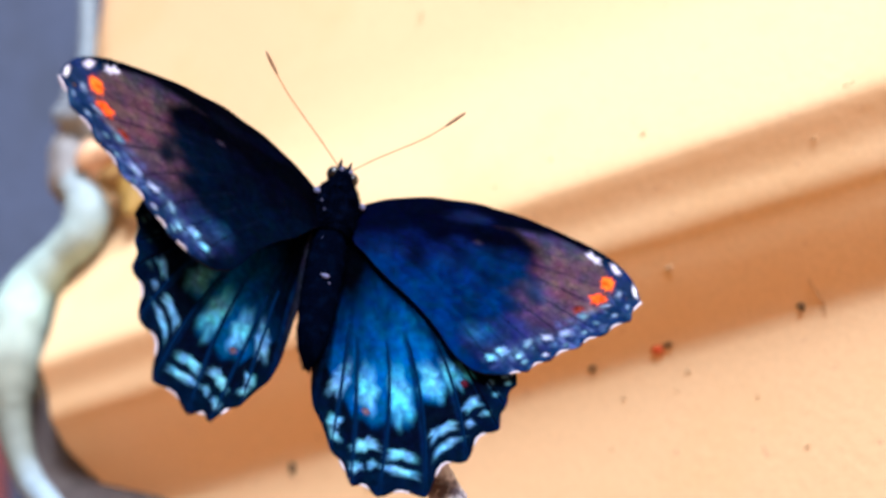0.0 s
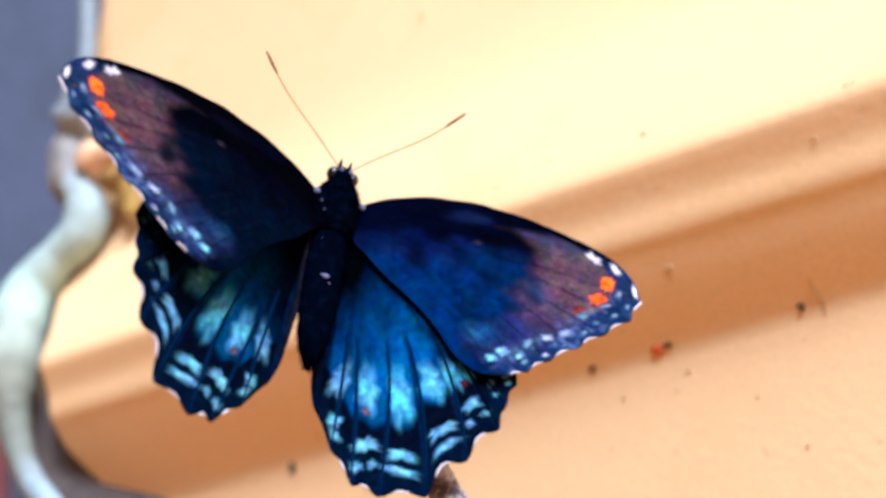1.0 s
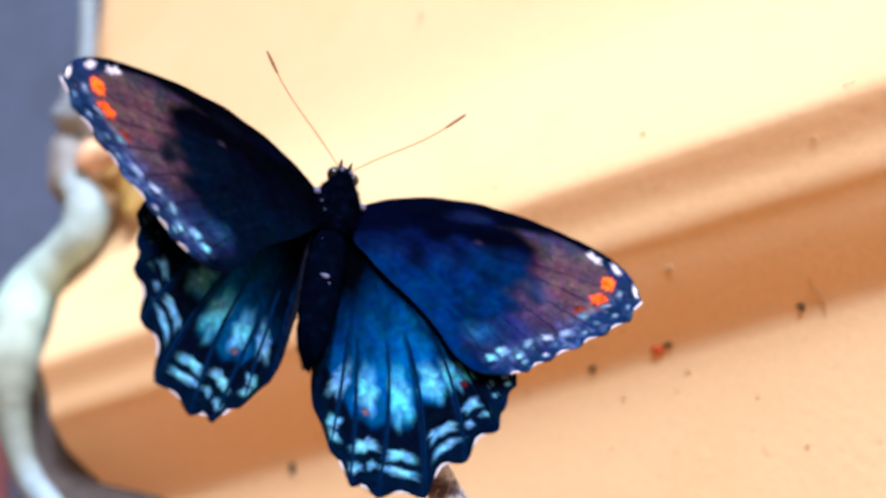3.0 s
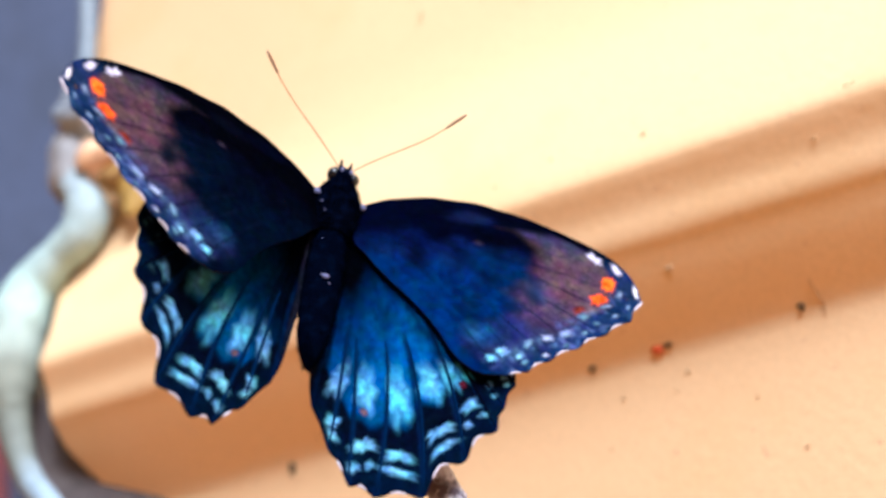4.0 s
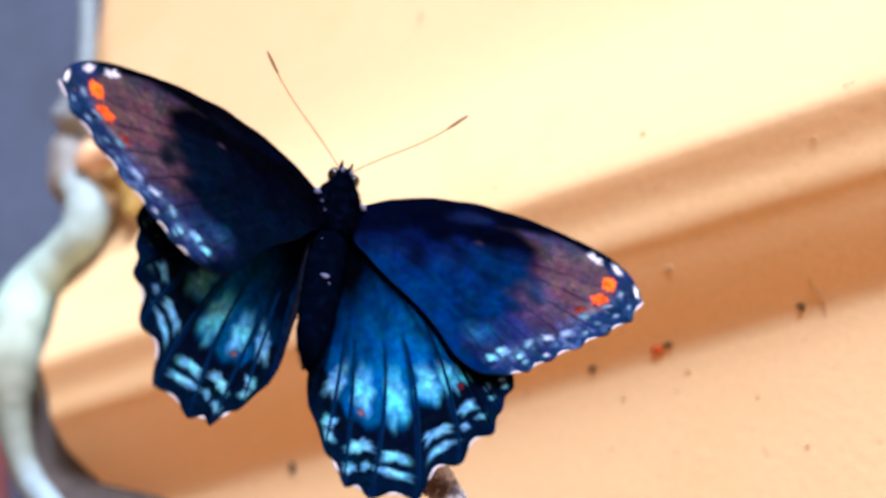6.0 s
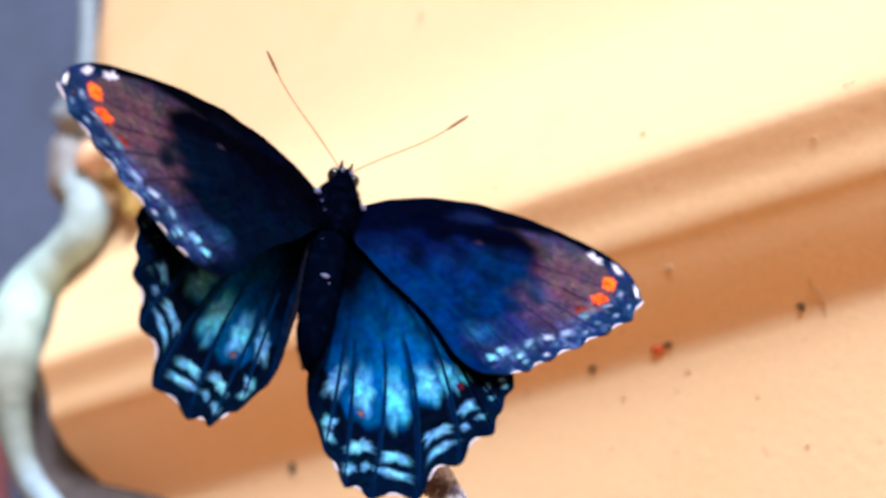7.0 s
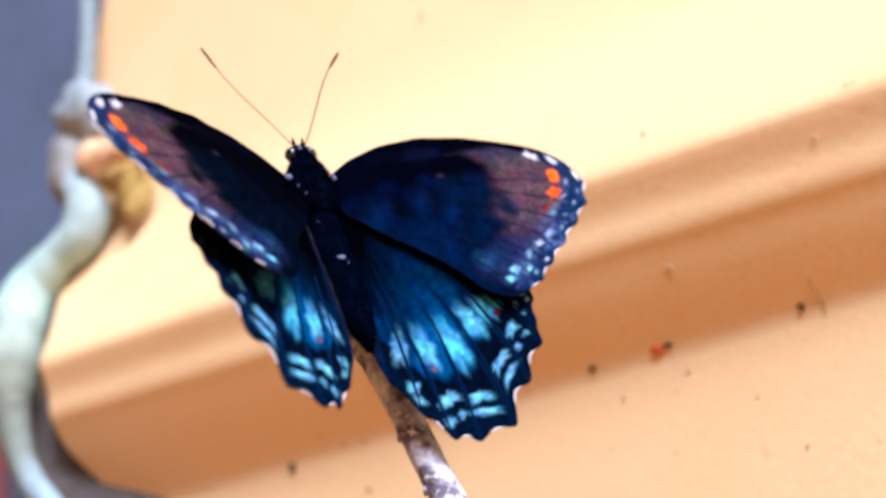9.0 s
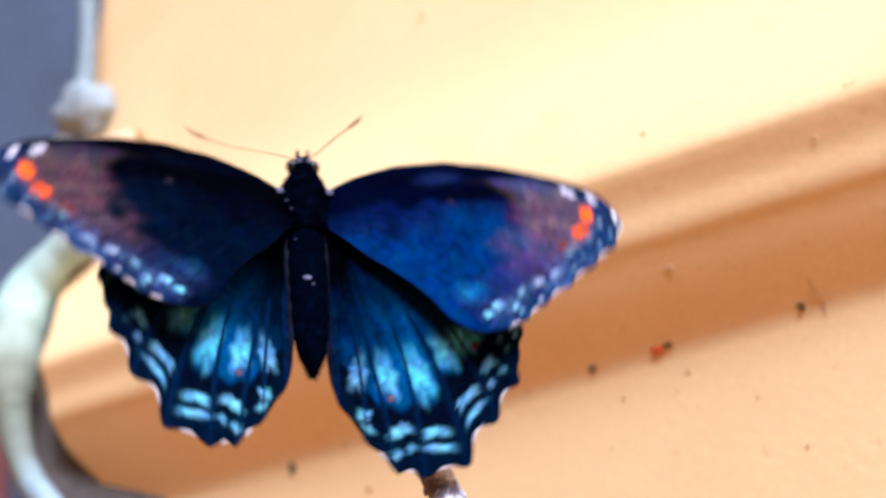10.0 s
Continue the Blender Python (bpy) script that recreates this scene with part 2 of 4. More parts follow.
def sealant_bead():
    root = tagged(new("sealant_bead"), "lumpy pale grey-green sealant bead along the siding's end", "sealant")
    runs = (("strip", [(-160.7, 0, 313, 2.7), (-133.5, 0, 139, 2.6), (-128.6, 0, 110.6, 2.6), (-126.9, 0, 93.7, 3.0), (-125.3, 0, 80.3, 4.5), (-126.8, 0, 65.7, 4.1), (-123.2, 0, 54.3, 4.2)]),
            ("bend", [(-123.2, 0, 57, 4.0), (-118.9, -1, 48.9, 6.1), (-119.9, -1, 41.6, 6.1), (-127.8, 0, 35.4, 5.7), (-135.0, 1, 27.5, 7.3), (-136.0, 3, 16.6, 8.3), (-134.3, 4, 5.8, 7.5), (-132.4, 4, -4.4, 5.7), (-130.2, 4, -9.8, 3.7)]),
            ("tail", [(-135.4, 4, 6.8, 4.3), (-133.0, 4, -2.4, 5.4), (-129.7, 3, -14.6, 4.1), (-122.4, 2, -28.0, 3.4), (-107.3, -1, -44.3, 3.3), (-93, -8, -70, 4.4), (-88, -11, -200, 4.0)]))
    for k, (name, knots) in enumerate(runs):
        line = curve_points(knots, 14)
        rad = [max(p[3], 1.5) * MM * (1 + 0.07 * noise.noise(Vector((p[0] * 0.12, p[2] * 0.12, k)))) for p in line]
        v, f = tube([on_wall(p[0], p[1], p[2]) for p in line], rad, 24, 0.012, seed=4 + k)
        # tone by height along the bead, from the foot: bluish, dark olive, mint, grey
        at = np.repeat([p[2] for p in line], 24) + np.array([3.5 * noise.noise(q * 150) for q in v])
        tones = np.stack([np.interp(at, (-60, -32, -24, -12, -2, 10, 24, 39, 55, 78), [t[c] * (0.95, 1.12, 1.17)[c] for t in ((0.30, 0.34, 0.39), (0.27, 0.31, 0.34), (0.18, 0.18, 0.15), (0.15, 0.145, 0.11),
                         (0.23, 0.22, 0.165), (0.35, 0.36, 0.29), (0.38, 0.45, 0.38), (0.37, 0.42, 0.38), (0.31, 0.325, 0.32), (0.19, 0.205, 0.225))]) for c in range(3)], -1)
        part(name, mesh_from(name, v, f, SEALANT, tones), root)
    v, f = blob((7.2 * MM, 5.5 * MM, 13.0 * MM), 4, 0.16, 2, 2.0)
    neck = part("neck", mesh_from("neck", v, f, OLD_SEALANT), root, "smeared grey neck of sealant")
    neck.matrix_basis = WALL @ Matrix.Translation((-128.0 * MM, 0, 67.5 * MM))
    v, f = blob((9.2 * MM, 7.0 * MM, 9.0 * MM), 4, 0.2, 5, 1.8)
    bulb = part("bulb", mesh_from("bulb", v, f, PALE_SEALANT), root, "rounded pale grey blob of sealant")
    bulb.matrix_basis = WALL @ Matrix.Translation((-122.2 * MM, -2 * MM, 80.6 * MM))
    return root


sealant_bead()


def wall_bits():
    knots = [(-118.2, -1, 60.2, 2.6), (-116.7, -1, 60.7, 4.7), (-112.7, -1, 62.6, 5.7), (-107.6, -1, 63.4, 5.5), (-101.8, -1, 61.9, 5.0), (-99.8, -1, 61.3, 3.1)]
    line = curve_points(knots, 6)
    v, f = tube([on_wall(*p[:3]) for p in line], [p[3] * MM for p in line], 20, 0.09, seed=2)
    peg = tagged(new("wooden_peg", mesh_from("wooden_peg", v, f, PEG)), "tan broken wooden peg stub beside pale sealant", "peg")
    v, f = blob((4.6 * MM, 1.8 * MM, 4.6 * MM), 3, 0.15, 7, 2.0)
    face = part("end_face", mesh_from("end_face", v, f, PEG), peg, "pale broken end of the peg")
    face.matrix_basis = WALL @ Matrix.Translation((-116.6 * MM, -3.4 * MM, 63.6 * MM))
    line = curve_points([(-101.0, 1.5, 66.0, 0.5), (-97.6, 2.0, 63.6, 0.9), (-95.8, 2.0, 58.8, 1.0), (-97.2, 1.5, 53.6, 0.6)], 6)
    v, f = tube([on_wall(*p[:3]) for p in line], [p[3] * MM for p in line], 10, 0.08, seed=6)
    part("curl", mesh_from("curl", v, f, PEG_DARK), peg, "thin brown curl of bark")
    # a dark brown strip modelled in place of the shade under the peg
    line = curve_points([(-115.2, -1.5, 57.2, 1.8), (-110.9, -1.5, 56.4, 4.0), (-105.0, -1.5, 55.2, 4.0), (-100.0, -1.5, 55.6, 2.0)], 6)
    v, f = tube([on_wall(*p[:3]) for p in line], [p[3] * MM for p in line], 16, 0.12, seed=4)
    part("under_shade", mesh_from("under_shade", v, f, PEG_DARK), peg, "dark brown strip standing for the shade under the peg")
    # a curled scrap of leaf, thin, hanging under the peg
    verts, faces = [], []
    rows, cols = 14, 10
    for side in (0, 1):
        for i in range(rows):
            q = i / (rows - 1)
            half = 6.6 * math.sin(math.pi * (0.2 + 0.72 * q)) ** 0.7
            for j in range(cols):
                u = 2 * j / (cols - 1) - 1
                out = 1.5 - 3.6 * u * u - 1.5 * q + 0.9 * noise.noise(Vector((u * 2, q * 4, 5)))
                verts.append(on_wall(-103.6 + u * half + 1.8 * q, out - 0.5 * side, 57.5 - 16.5 * q + 1.2 * u * u))
    n = rows * cols
    for i in range(rows - 1):
        for j in range(cols - 1):
            a = i * cols + j
            faces += [(a, a + cols, a + cols + 1, a + 1), (n + a, n + a + 1, n + a + cols + 1, n + a + cols)]
    rim = [j for j in range(cols)] + [i * cols + cols - 1 for i in range(1, rows)] + [(rows - 1) * cols + j for j in range(cols - 2, -1, -1)] + [i * cols for i in range(rows - 2, 0, -1)]
    for k in range(len(rim)):
        a, b = rim[k], rim[(k + 1) % len(rim)]
        faces.append((a, b, n + b, n + a))
    tagged(new("dry_leaf_scrap", mesh_from("dry_leaf_scrap", verts, faces, OLIVE)), "olive-brown curled dry leaf scrap beneath the peg", "leaf")


wall_bits()


def speck(x, out, z, size, mat, name="wall_speck", label="dark dirt or slit-shade mark on cream siding", seed=0, turn=0.0):
    v, f = blob((size[0] * MM, 0.35 * MM, size[1] * MM), 2, 0.5, seed, 2.0)
    ob = new(name, mesh_from(name, v, f, mat))
    ob.matrix_world = WALL @ Matrix.Translation((x * MM, -out * MM, z * MM)) @ pose(0, 0, 0, 0, turn, 0)
    return tagged(ob, label, "bud" if mat is RUST else "speck", group="specks on the siding")


def siding_out(x, z):
    """How far out the siding stands at a height, mm."""
    k = [(46, -3.6), (36, -1.8), (24, 1.6), (12, 4.6), (5, 6.2), (0, 6.9), (-3, 5.2), (-7.4, 2.75), (-11.2, 1.6), (-13.6, 0.0), (-17, -2.7), (-21, -6.1), (-25.2, -10.6), (-27.3, -13.0), (-28.6, -13.9), (-30.5, -14.3), (-36, -14.9), (-60, -18.5)]
    return float(np.interp(-z, [-a - lap_shift(x, a) for a, _ in k], [b + 1.7 * lap_shift(x, a) for a, b in k]))


def specks():
    # the fourth is no dirt: it draws the shaded slit beside the bead
    marks = ((71.0, -27.6, 1.0, 1.4, -25), (-55.3, -32.5, 1.2, 2.6, 0), (26.3, -28.6, 1.2, 1.1, 0), (-121.0, -5.5, 1.6, 5.0, -14), (49.9, -17.8, 1.0, 0.9, 20),
             (46.4, -34.0, 0.55, 0.6, 0), (-33.0, -41.3, 0.7, 0.8, 0), (-38.9, -30.2, 0.5, 1.1, 0), (-8.9, 68.3, 0.6, 0.45, 0),
             (32.2, -35.8, 0.3, 0.8, 0))
    for i, (x, z, a, b, turn) in enumerate(marks):
        speck(x, siding_out(x, z) + 0.2, z, (a * 0.75, b * 0.75), DIRT_OR_SLIT if i < 4 else FAINT,
              label="dark dirt or slit-shade mark on cream siding" if i < 4 else "faint tan speck of dirt on cream siding", seed=i, turn=turn)
    # fine grime, here and there
    rng = random.Random(12)
    for i, (x, z) in enumerate(((51.2, 7.1), (30.1, 8.7), (16.1, 7.3), (91.3, 2.2), (28.8, -45.0), (44.2, -37.3),
                                (-32.6, -30.8), (-66.7, -33.1), (83.9, -4.8), (-44.3, -28.2), (60.3, -42.1), (66.9, -52.2))):
        for k in range(1 if i % 3 else 2):
            speck(x + rng.uniform(-1.2, 1.2), siding_out(x, z) + 0.15, z + rng.uniform(-0.6, 0.6), (rng.uniform(0.25, 0.5), rng.uniform(0.15, 0.3)), FAINT,
                  label="faint tan grime speck on cream siding", seed=50 + 3 * i + k, turn=rng.uniform(-30, 30))
    speck(41.0, siding_out(41.0, -28.4) + 0.4, -28.4, (1.35, 1.05), RUST, "bud_scale", "small rust-red bud scale stuck on cream siding", 31, 20)
    speck(43.4, siding_out(43.4, -28.2) + 0.3, -28.2, (1.0, 0.6), DIRT_OR_SLIT, seed=32)
    # a thin dark hair
    line = curve_points([(74.2, -24.6), (74.7, -26.3), (75.2, -28.0), (75.0, -30.2)], 5)
    v, f = tube([on_wall(p[0], siding_out(p[0], p[1]) + 0.3, p[1]) for p in line], [0.13 * MM] * len(line), 6)
    tagged(new("plant_hair", mesh_from("plant_hair", v, f, FAINT)), "thin dark plant hair stuck on cream siding", "hair", group="specks on the siding")


specks()


# ---- the twig ----
def eye_point(x, y, away):
    """A place seen from the eye: x to the right, y up, in grid steps at the butterfly's distance; away: mm beyond it."""
    k = (REACH + away * MM) / REACH
    return EYE @ Vector((x * UNIT * k, y * UNIT * k, -(REACH + away * MM)))


def twig():
    # top end under the butterfly, then down past the lower edge of the view to the ground
    knots = [(-225, -60, 9, 15), (-198, -102, 8.5, 17), (-162, -150, 7.5, 20), (-131, -190, 6, 23.5), (-104, -229, 4.5, 26.5), (-64, -299, 1.5, 29), (-11, -403, -3, 30), (24, -470, -6.5, 30.5), (60, -540, -9.5, 31)]
    line = [(eye_point(k[0], k[1], k[2]), k[3] * UNIT) for k in curve_points(knots, 9)]
    tip = line[-1][0]
    foot = Vector((0.06, 0.05, 0.0))
    down = (line[-1][0] - line[-4][0]).normalized()
    for i in range(1, 30):
        s = i / 29
        p = (1 - s) ** 2 * tip + 2 * s * (1 - s) * (tip + down * 0.08) + s * s * foot
        line.append((p, (31 + 54 * s) * UNIT))
    rng = random.Random(3)
    radii = [r * (0.96 + 0.10 * noise.noise(Vector((i * 0.33, 0, 2)))) for i, (p, r) in enumerate(line)]
    v, f = tube([p for p, r in line], radii, 20, 0.012, seed=5)
    ob = tagged(new("twig", mesh_from("twig", v, f, BARK)), "grey-brown speckled bare twig rising from the ground", "twig")
    # bud scars
    for i in (20, 34, 47, 55, 60, 64):
        p, r = line[i]
        way = (line[i + 1][0] - p).normalized()
        a = (way.cross(EYE.to_3x3() @ Vector((0, 0, 1)))).normalized() * rng.choice((-1, 1))
        bv, bf = blob((r * 0.26, r * 0.26, r * 0.36), 2, 0.3, i)
        b = part("bud_scar", mesh_from("bud_scar", bv, bf, BARK), ob)
        b.matrix_basis = Matrix.Translation(p + (a + EYE.to_3x3() @ Vector((0, 0, 0.5))).normalized() * r * 0.92)
    return ob


twig()

# ---- the butterfly ----
FORE_ROOT, HIND_ROOT = (44, 122, 12), (42, 80.5, 7.5)


def scalloped(tips, depth, per=14):
    out = []
    for a, b, d in zip(tips[:-1], tips[1:], depth):
        a, b = np.array(a, float), np.array(b, float)
        mid = (a + b) / 2
        inward = -mid / np.linalg.norm(mid)
        for j in range(per):
            s = j / per
            out.append(a + (b - a) * s + inward * d * math.sin(math.pi * s) ** 2.1)
    out.append(np.array(tips[-1], float))
    return out


FORE_TIPS = [(531, -128), (505, -178), (452, -217), (398, -252), (342, -288), (300, -317), (256, -331)]
FORE_NOTCH = [5, 9, 9, 8, 8, 4]
HIND_TIPS = [(336, -240), (323, -288), (317, -335), (273, -399), (216, -478), (138, -495), (92, -484), (46, -432), (0, -360)]
HIND_NOTCH = [6, 6, 17, 25, 11, 10, 9, 4]


def fore_outline():
    costa = curve_points([(3, 5), (28, 18), (66, 33), (152, 50), (260, 44), (372, 13), (447, -17), (500, -55), (524, -92), (531, -128)], 12)
    hind = curve_points([(256, -331), (212, -332), (170, -302), (137, -249), (93, -194), (44, -148), (12, -108), (-10, -84), (-16, -44)], 9)
    return costa[:-1] + scalloped(FORE_TIPS, FORE_NOTCH)[:-1] + hind


def hind_outline():
    lead = curve_points([(0, 4), (90, 12), (190, -40), (272, -130), (324, -200), (336, -240)], 12)
    inner = curve_points([(0, -360), (-12, -318), (-17, -266), (-24, -180), (-26, -90), (-14, -24)], 9)
    return lead[:-1] + scalloped(HIND_TIPS, HIND_NOTCH)[:-1] + inner


class Wing:
    """One wing's drawing: outline, veins, relief and colour, in grid steps, for the wing on the +x side."""

    def __init__(self, outline, tips, bows, sink=0.0):
        self.sink = sink             # how far the part under the other wing lies lower
        self.tips, self.bows = [np.array(t, float) for t in tips], np.radians(bows)
        self.line = np.array(outline)
        self.ang = np.arctan2(self.line[:, 1], self.line[:, 0])
        self.rad = np.hypot(self.line[:, 0], self.line[:, 1])
        order = np.argsort(self.ang)
        self.a_sorted, self.r_sorted = self.ang[order], self.rad[order]
        self.veins = np.array([math.atan2(t[1], t[0]) for t in tips])

    def reach(self, ang):
        return np.interp(ang, self.a_sorted, self.r_sorted)

    def height(self, x, y):
        r = np.hypot(x, y)
        ang = np.arctan2(y, x)
        v = np.sort(self.veins)
        k = np.clip(np.searchsorted(v, ang), 1, len(v) - 1)
        s = np.clip((ang - v[k - 1]) / (v[k] - v[k - 1]), 0, 1)
        fold = np.sin(np.pi * s) ** 2 * np.clip(r / 300, 0, 1) * (0.8 if self.sink else 0.2)
        droop = -((r / 560) ** 2) * 10
        under = 1 - np.clip((-ang - 0.52) / 0.30, 0, 1)
        if self.sink:
            droop = droop + 7 * np.clip(r / 330, 0, 1) * np.exp(-((ang + 0.79) / 0.07) ** 2)
        droop = droop + 3.5 * (patchy(x, y, 47, 31) - 0.5) * np.clip(r / 140, 0, 1)
        return fold + droop - self.sink * under * np.clip(r / 90, 0, 1)

    def vein_near(self, x, y):
        ang, r = np.arctan2(y, x), np.hypot(x, y)
        rho = r / np.maximum(self.reach(ang), 1)
        lines = self.veins + self.bows * np.clip((1 - rho) / 0.35, 0, 1.5)[..., None]
        return np.min(np.abs(np.sin(ang[..., None] - lines)), -1) * r

    def vein_point(self, n, rho):
        a = self.veins[n] + self.bows[n] * min(1.5, (1 - rho) / 0.35)
        r = rho * float(self.reach(self.veins[n]))
        return r * math.cos(a), r * math.sin(a)


def mixc(c, new_c, w):
    return c * (1 - w[..., None]) + np.array(new_c) * w[..., None]


def soft(x, lo, hi):
    s = np.clip((x - lo) / (hi - lo), 0, 1)
    return s * s * (3 - 2 * s)


MATT, GLEAM = 0.02, 0.18
LATTICE = np.random.RandomState(7).rand(64, 64)


def patchy(x, y, size, seed):
    """Smooth random patches, 0 to 1, of about that size."""
    u, v = x / size + seed * 7.3, y / size + seed * 3.9
    i, j = np.floor(u).astype(int), np.floor(v).astype(int)
    a, b = u - i, v - j
    a, b = a * a * (3 - 2 * a), b * b * (3 - 2 * b)
    g = lambda p, q: LATTICE[p % 64, q % 64]
    return (g(i, j) * (1 - a) + g(i + 1, j) * a) * (1 - b) + (g(i, j + 1) * (1 - a) + g(i + 1, j + 1) * a) * b


def iridescent(x, y, seed):
    """Small shifts of hue, violet to teal, as a factor on each colour."""
    p, q = patchy(x, y, 24, seed), patchy(x, y, 12, seed + 1)
    return np.stack([1 + 0.6 * (p - 0.5), 1 + 0.4 * (q - 0.5), 1 + 0.25 * (0.5 - q)], -1)


def patch(x, y, cx, cy, rx, ry, edge=0.8):
    """A soft-edged oval of scales, 0 to 1."""
    return soft(1 - np.hypot((x - cx) / rx, (y - cy) / ry), 0, edge)


def fore_colour(w, x, y, f):
    r, ang = np.hypot(x, y), np.arctan2(y, x)
    a = -ang
    rho = r / np.maximum(w.reach(ang), 1)
    hinge, torn = soft(r, 20, 150), 1 - soft(a, 0.88, 0.97)
    n1, n2, n3 = patchy(x, y, 38, 1), patchy(x, y, 15, 2), patchy(x * 0.6 - y, x + y * 0.6, 22, 3)
    c = np.zeros(x.shape + (3,)) + np.array((0.0004, 0.0005 + 0.0005 * f, 0.0011 + 0.0054 * f))
    # the blue behind the cell: indigo near the root, deeper teal-blue towards the trailing edge
    lower = soft(-y + 26 * (n1 - 0.5), 30, 74)
    c = mixc(c, (0.0030, 0.009, 0.056), lower * hinge * (0.25 + 0.3 * n3 + 0.5 * n1) * f)
    c = mixc(c, (0.0008, 0.018, 0.082), soft(-y + 30 * (n1 - 0.5), 84, 150) * hinge * (0.15 + 0.25 * n3 + 0.4 * n2 + 0.4 * n1) * f)
    c = mixc(c, (0.0008, 0.019, 0.074), patch(x, y, 250, -95, 90, 60) * (0.3 + 0.6 * n1) * f)
    c = mixc(c, (0.006, 0.009, 0.040), patch(x, y, 205, 12, 70, 22) * 0.8 * f)
    c = mixc(c, (0.014, 0.024, 0.088), patch(x, y, 335, -185, 85, 62) * (0.55 + 0.45 * n2) * f)
    c = mixc(c, (0.010, 0.085, 0.225), patch(x, y, 214, -246, 44, 34) * (0.35 + 0.65 * n2) * (0.30 + 0.70 * f))
    c = mixc(c, (0.010, 0.017, 0.062), patch(x, y, 268, -262, 110, 62, 0.6) * (0.5 + 0.5 * n2) * (1 - f))
    # brown field before the tip, violet at its rim
    a0, a1 = (0.36, 0.48) if f > 0.5 else (0.50, 0.64)
    near = 0.635 if f > 0.5 else 0.60 + 0.09 * soft(a, 0.25, 0.5)
    far = near + 0.09
    field = soft(rho + 0.10 * (n1 - 0.5), near, far) * (1 - soft(rho, 0.885, 0.93)) * soft(a, -0.02, 0.05)
    c = mixc(c, (0.024 + 0.020 * f, 0.014 + 0.022 * f, 0.026 + 0.070 * f), field * (1 - soft(a, a0 + 0.06, a1 + 0.1)))
    inner = field * (1 - soft(a, a0 - 0.04, a1)) * soft(a, 0.05, 0.13)
    c = mixc(c, (0.056 + 0.010 * f, 0.030 + 0.008 * f, 0.038 + 0.018 * f), inner * (0.6 + 0.4 * n1))
    c = mixc(c, (0.170, 0.085, 0.092), inner * soft(n2 * 0.6 + n3 * 0.5, 0.58, 0.95) * (0.25 + 0.55 * f))
    # dark bars in the cell and a pale fleck
    c = mixc(c, (0.0006, 0.0008, 0.004), patch(x, y, 276, -30, 52, 20, 0.6) * (0.5 + 0.4 * f))
    c = mixc(c, (0.0006, 0.0010, 0.005), patch(x, y, 120, 18, 70, 20, 0.6) * 0.8)
    c = mixc(c, (0.040, 0.034, 0.060), patch(x, y, 221, -46, 12, 9) * 0.35)
    # the margin: navy, violet inside it on the duller wing
    edge = soft(rho, 0.885, 0.93) * soft(a, 0.05, 0.16) * torn
    c = mixc(c, (0.006, 0.024 - 0.008 * (1 - f), 0.078 - 0.020 * (1 - f)), edge * (0.65 + 0.35 * n2))
    c = mixc(c, (0.020, 0.032, 0.108), soft(rho, 0.83, 0.88) * (1 - soft(rho, 0.95, 0.98)) * soft(a, 0.36, 0.5) * (0.2 + 0.5 * n2) * (1 - 0.7 * f) * torn)
    fleck = soft(patchy(x * 0.9 + y * 0.5, y * 0.9 - x * 0.5, 9, 21) * 0.7 + 0.4 * n2, 0.50, 0.85)
    c = mixc(c, (0.065, 0.120, 0.260), soft(rho, 0.86, 0.91) * soft(a, 0.14, 0.24) * fleck * torn * (0.3 + 0.3 * soft(a, 0.3, 0.5)))
    c = mixc(c, (0.007, 0.018, 0.062), patch(x, y, 512, -100, 34, 60, 0.5) * 0.9)
    d = w.vein_near(x, y)
    c = mixc(c, (0.002, 0.003, 0.011), (1 - soft(d, 1.0, 5.0)) * soft(rho, 0.45, 0.6) * (0.45 - 0.3 * f))
    return c * (0.68 + 0.64 * patchy(x, y, 8, 8))[..., None] * iridescent(x, y, 11)


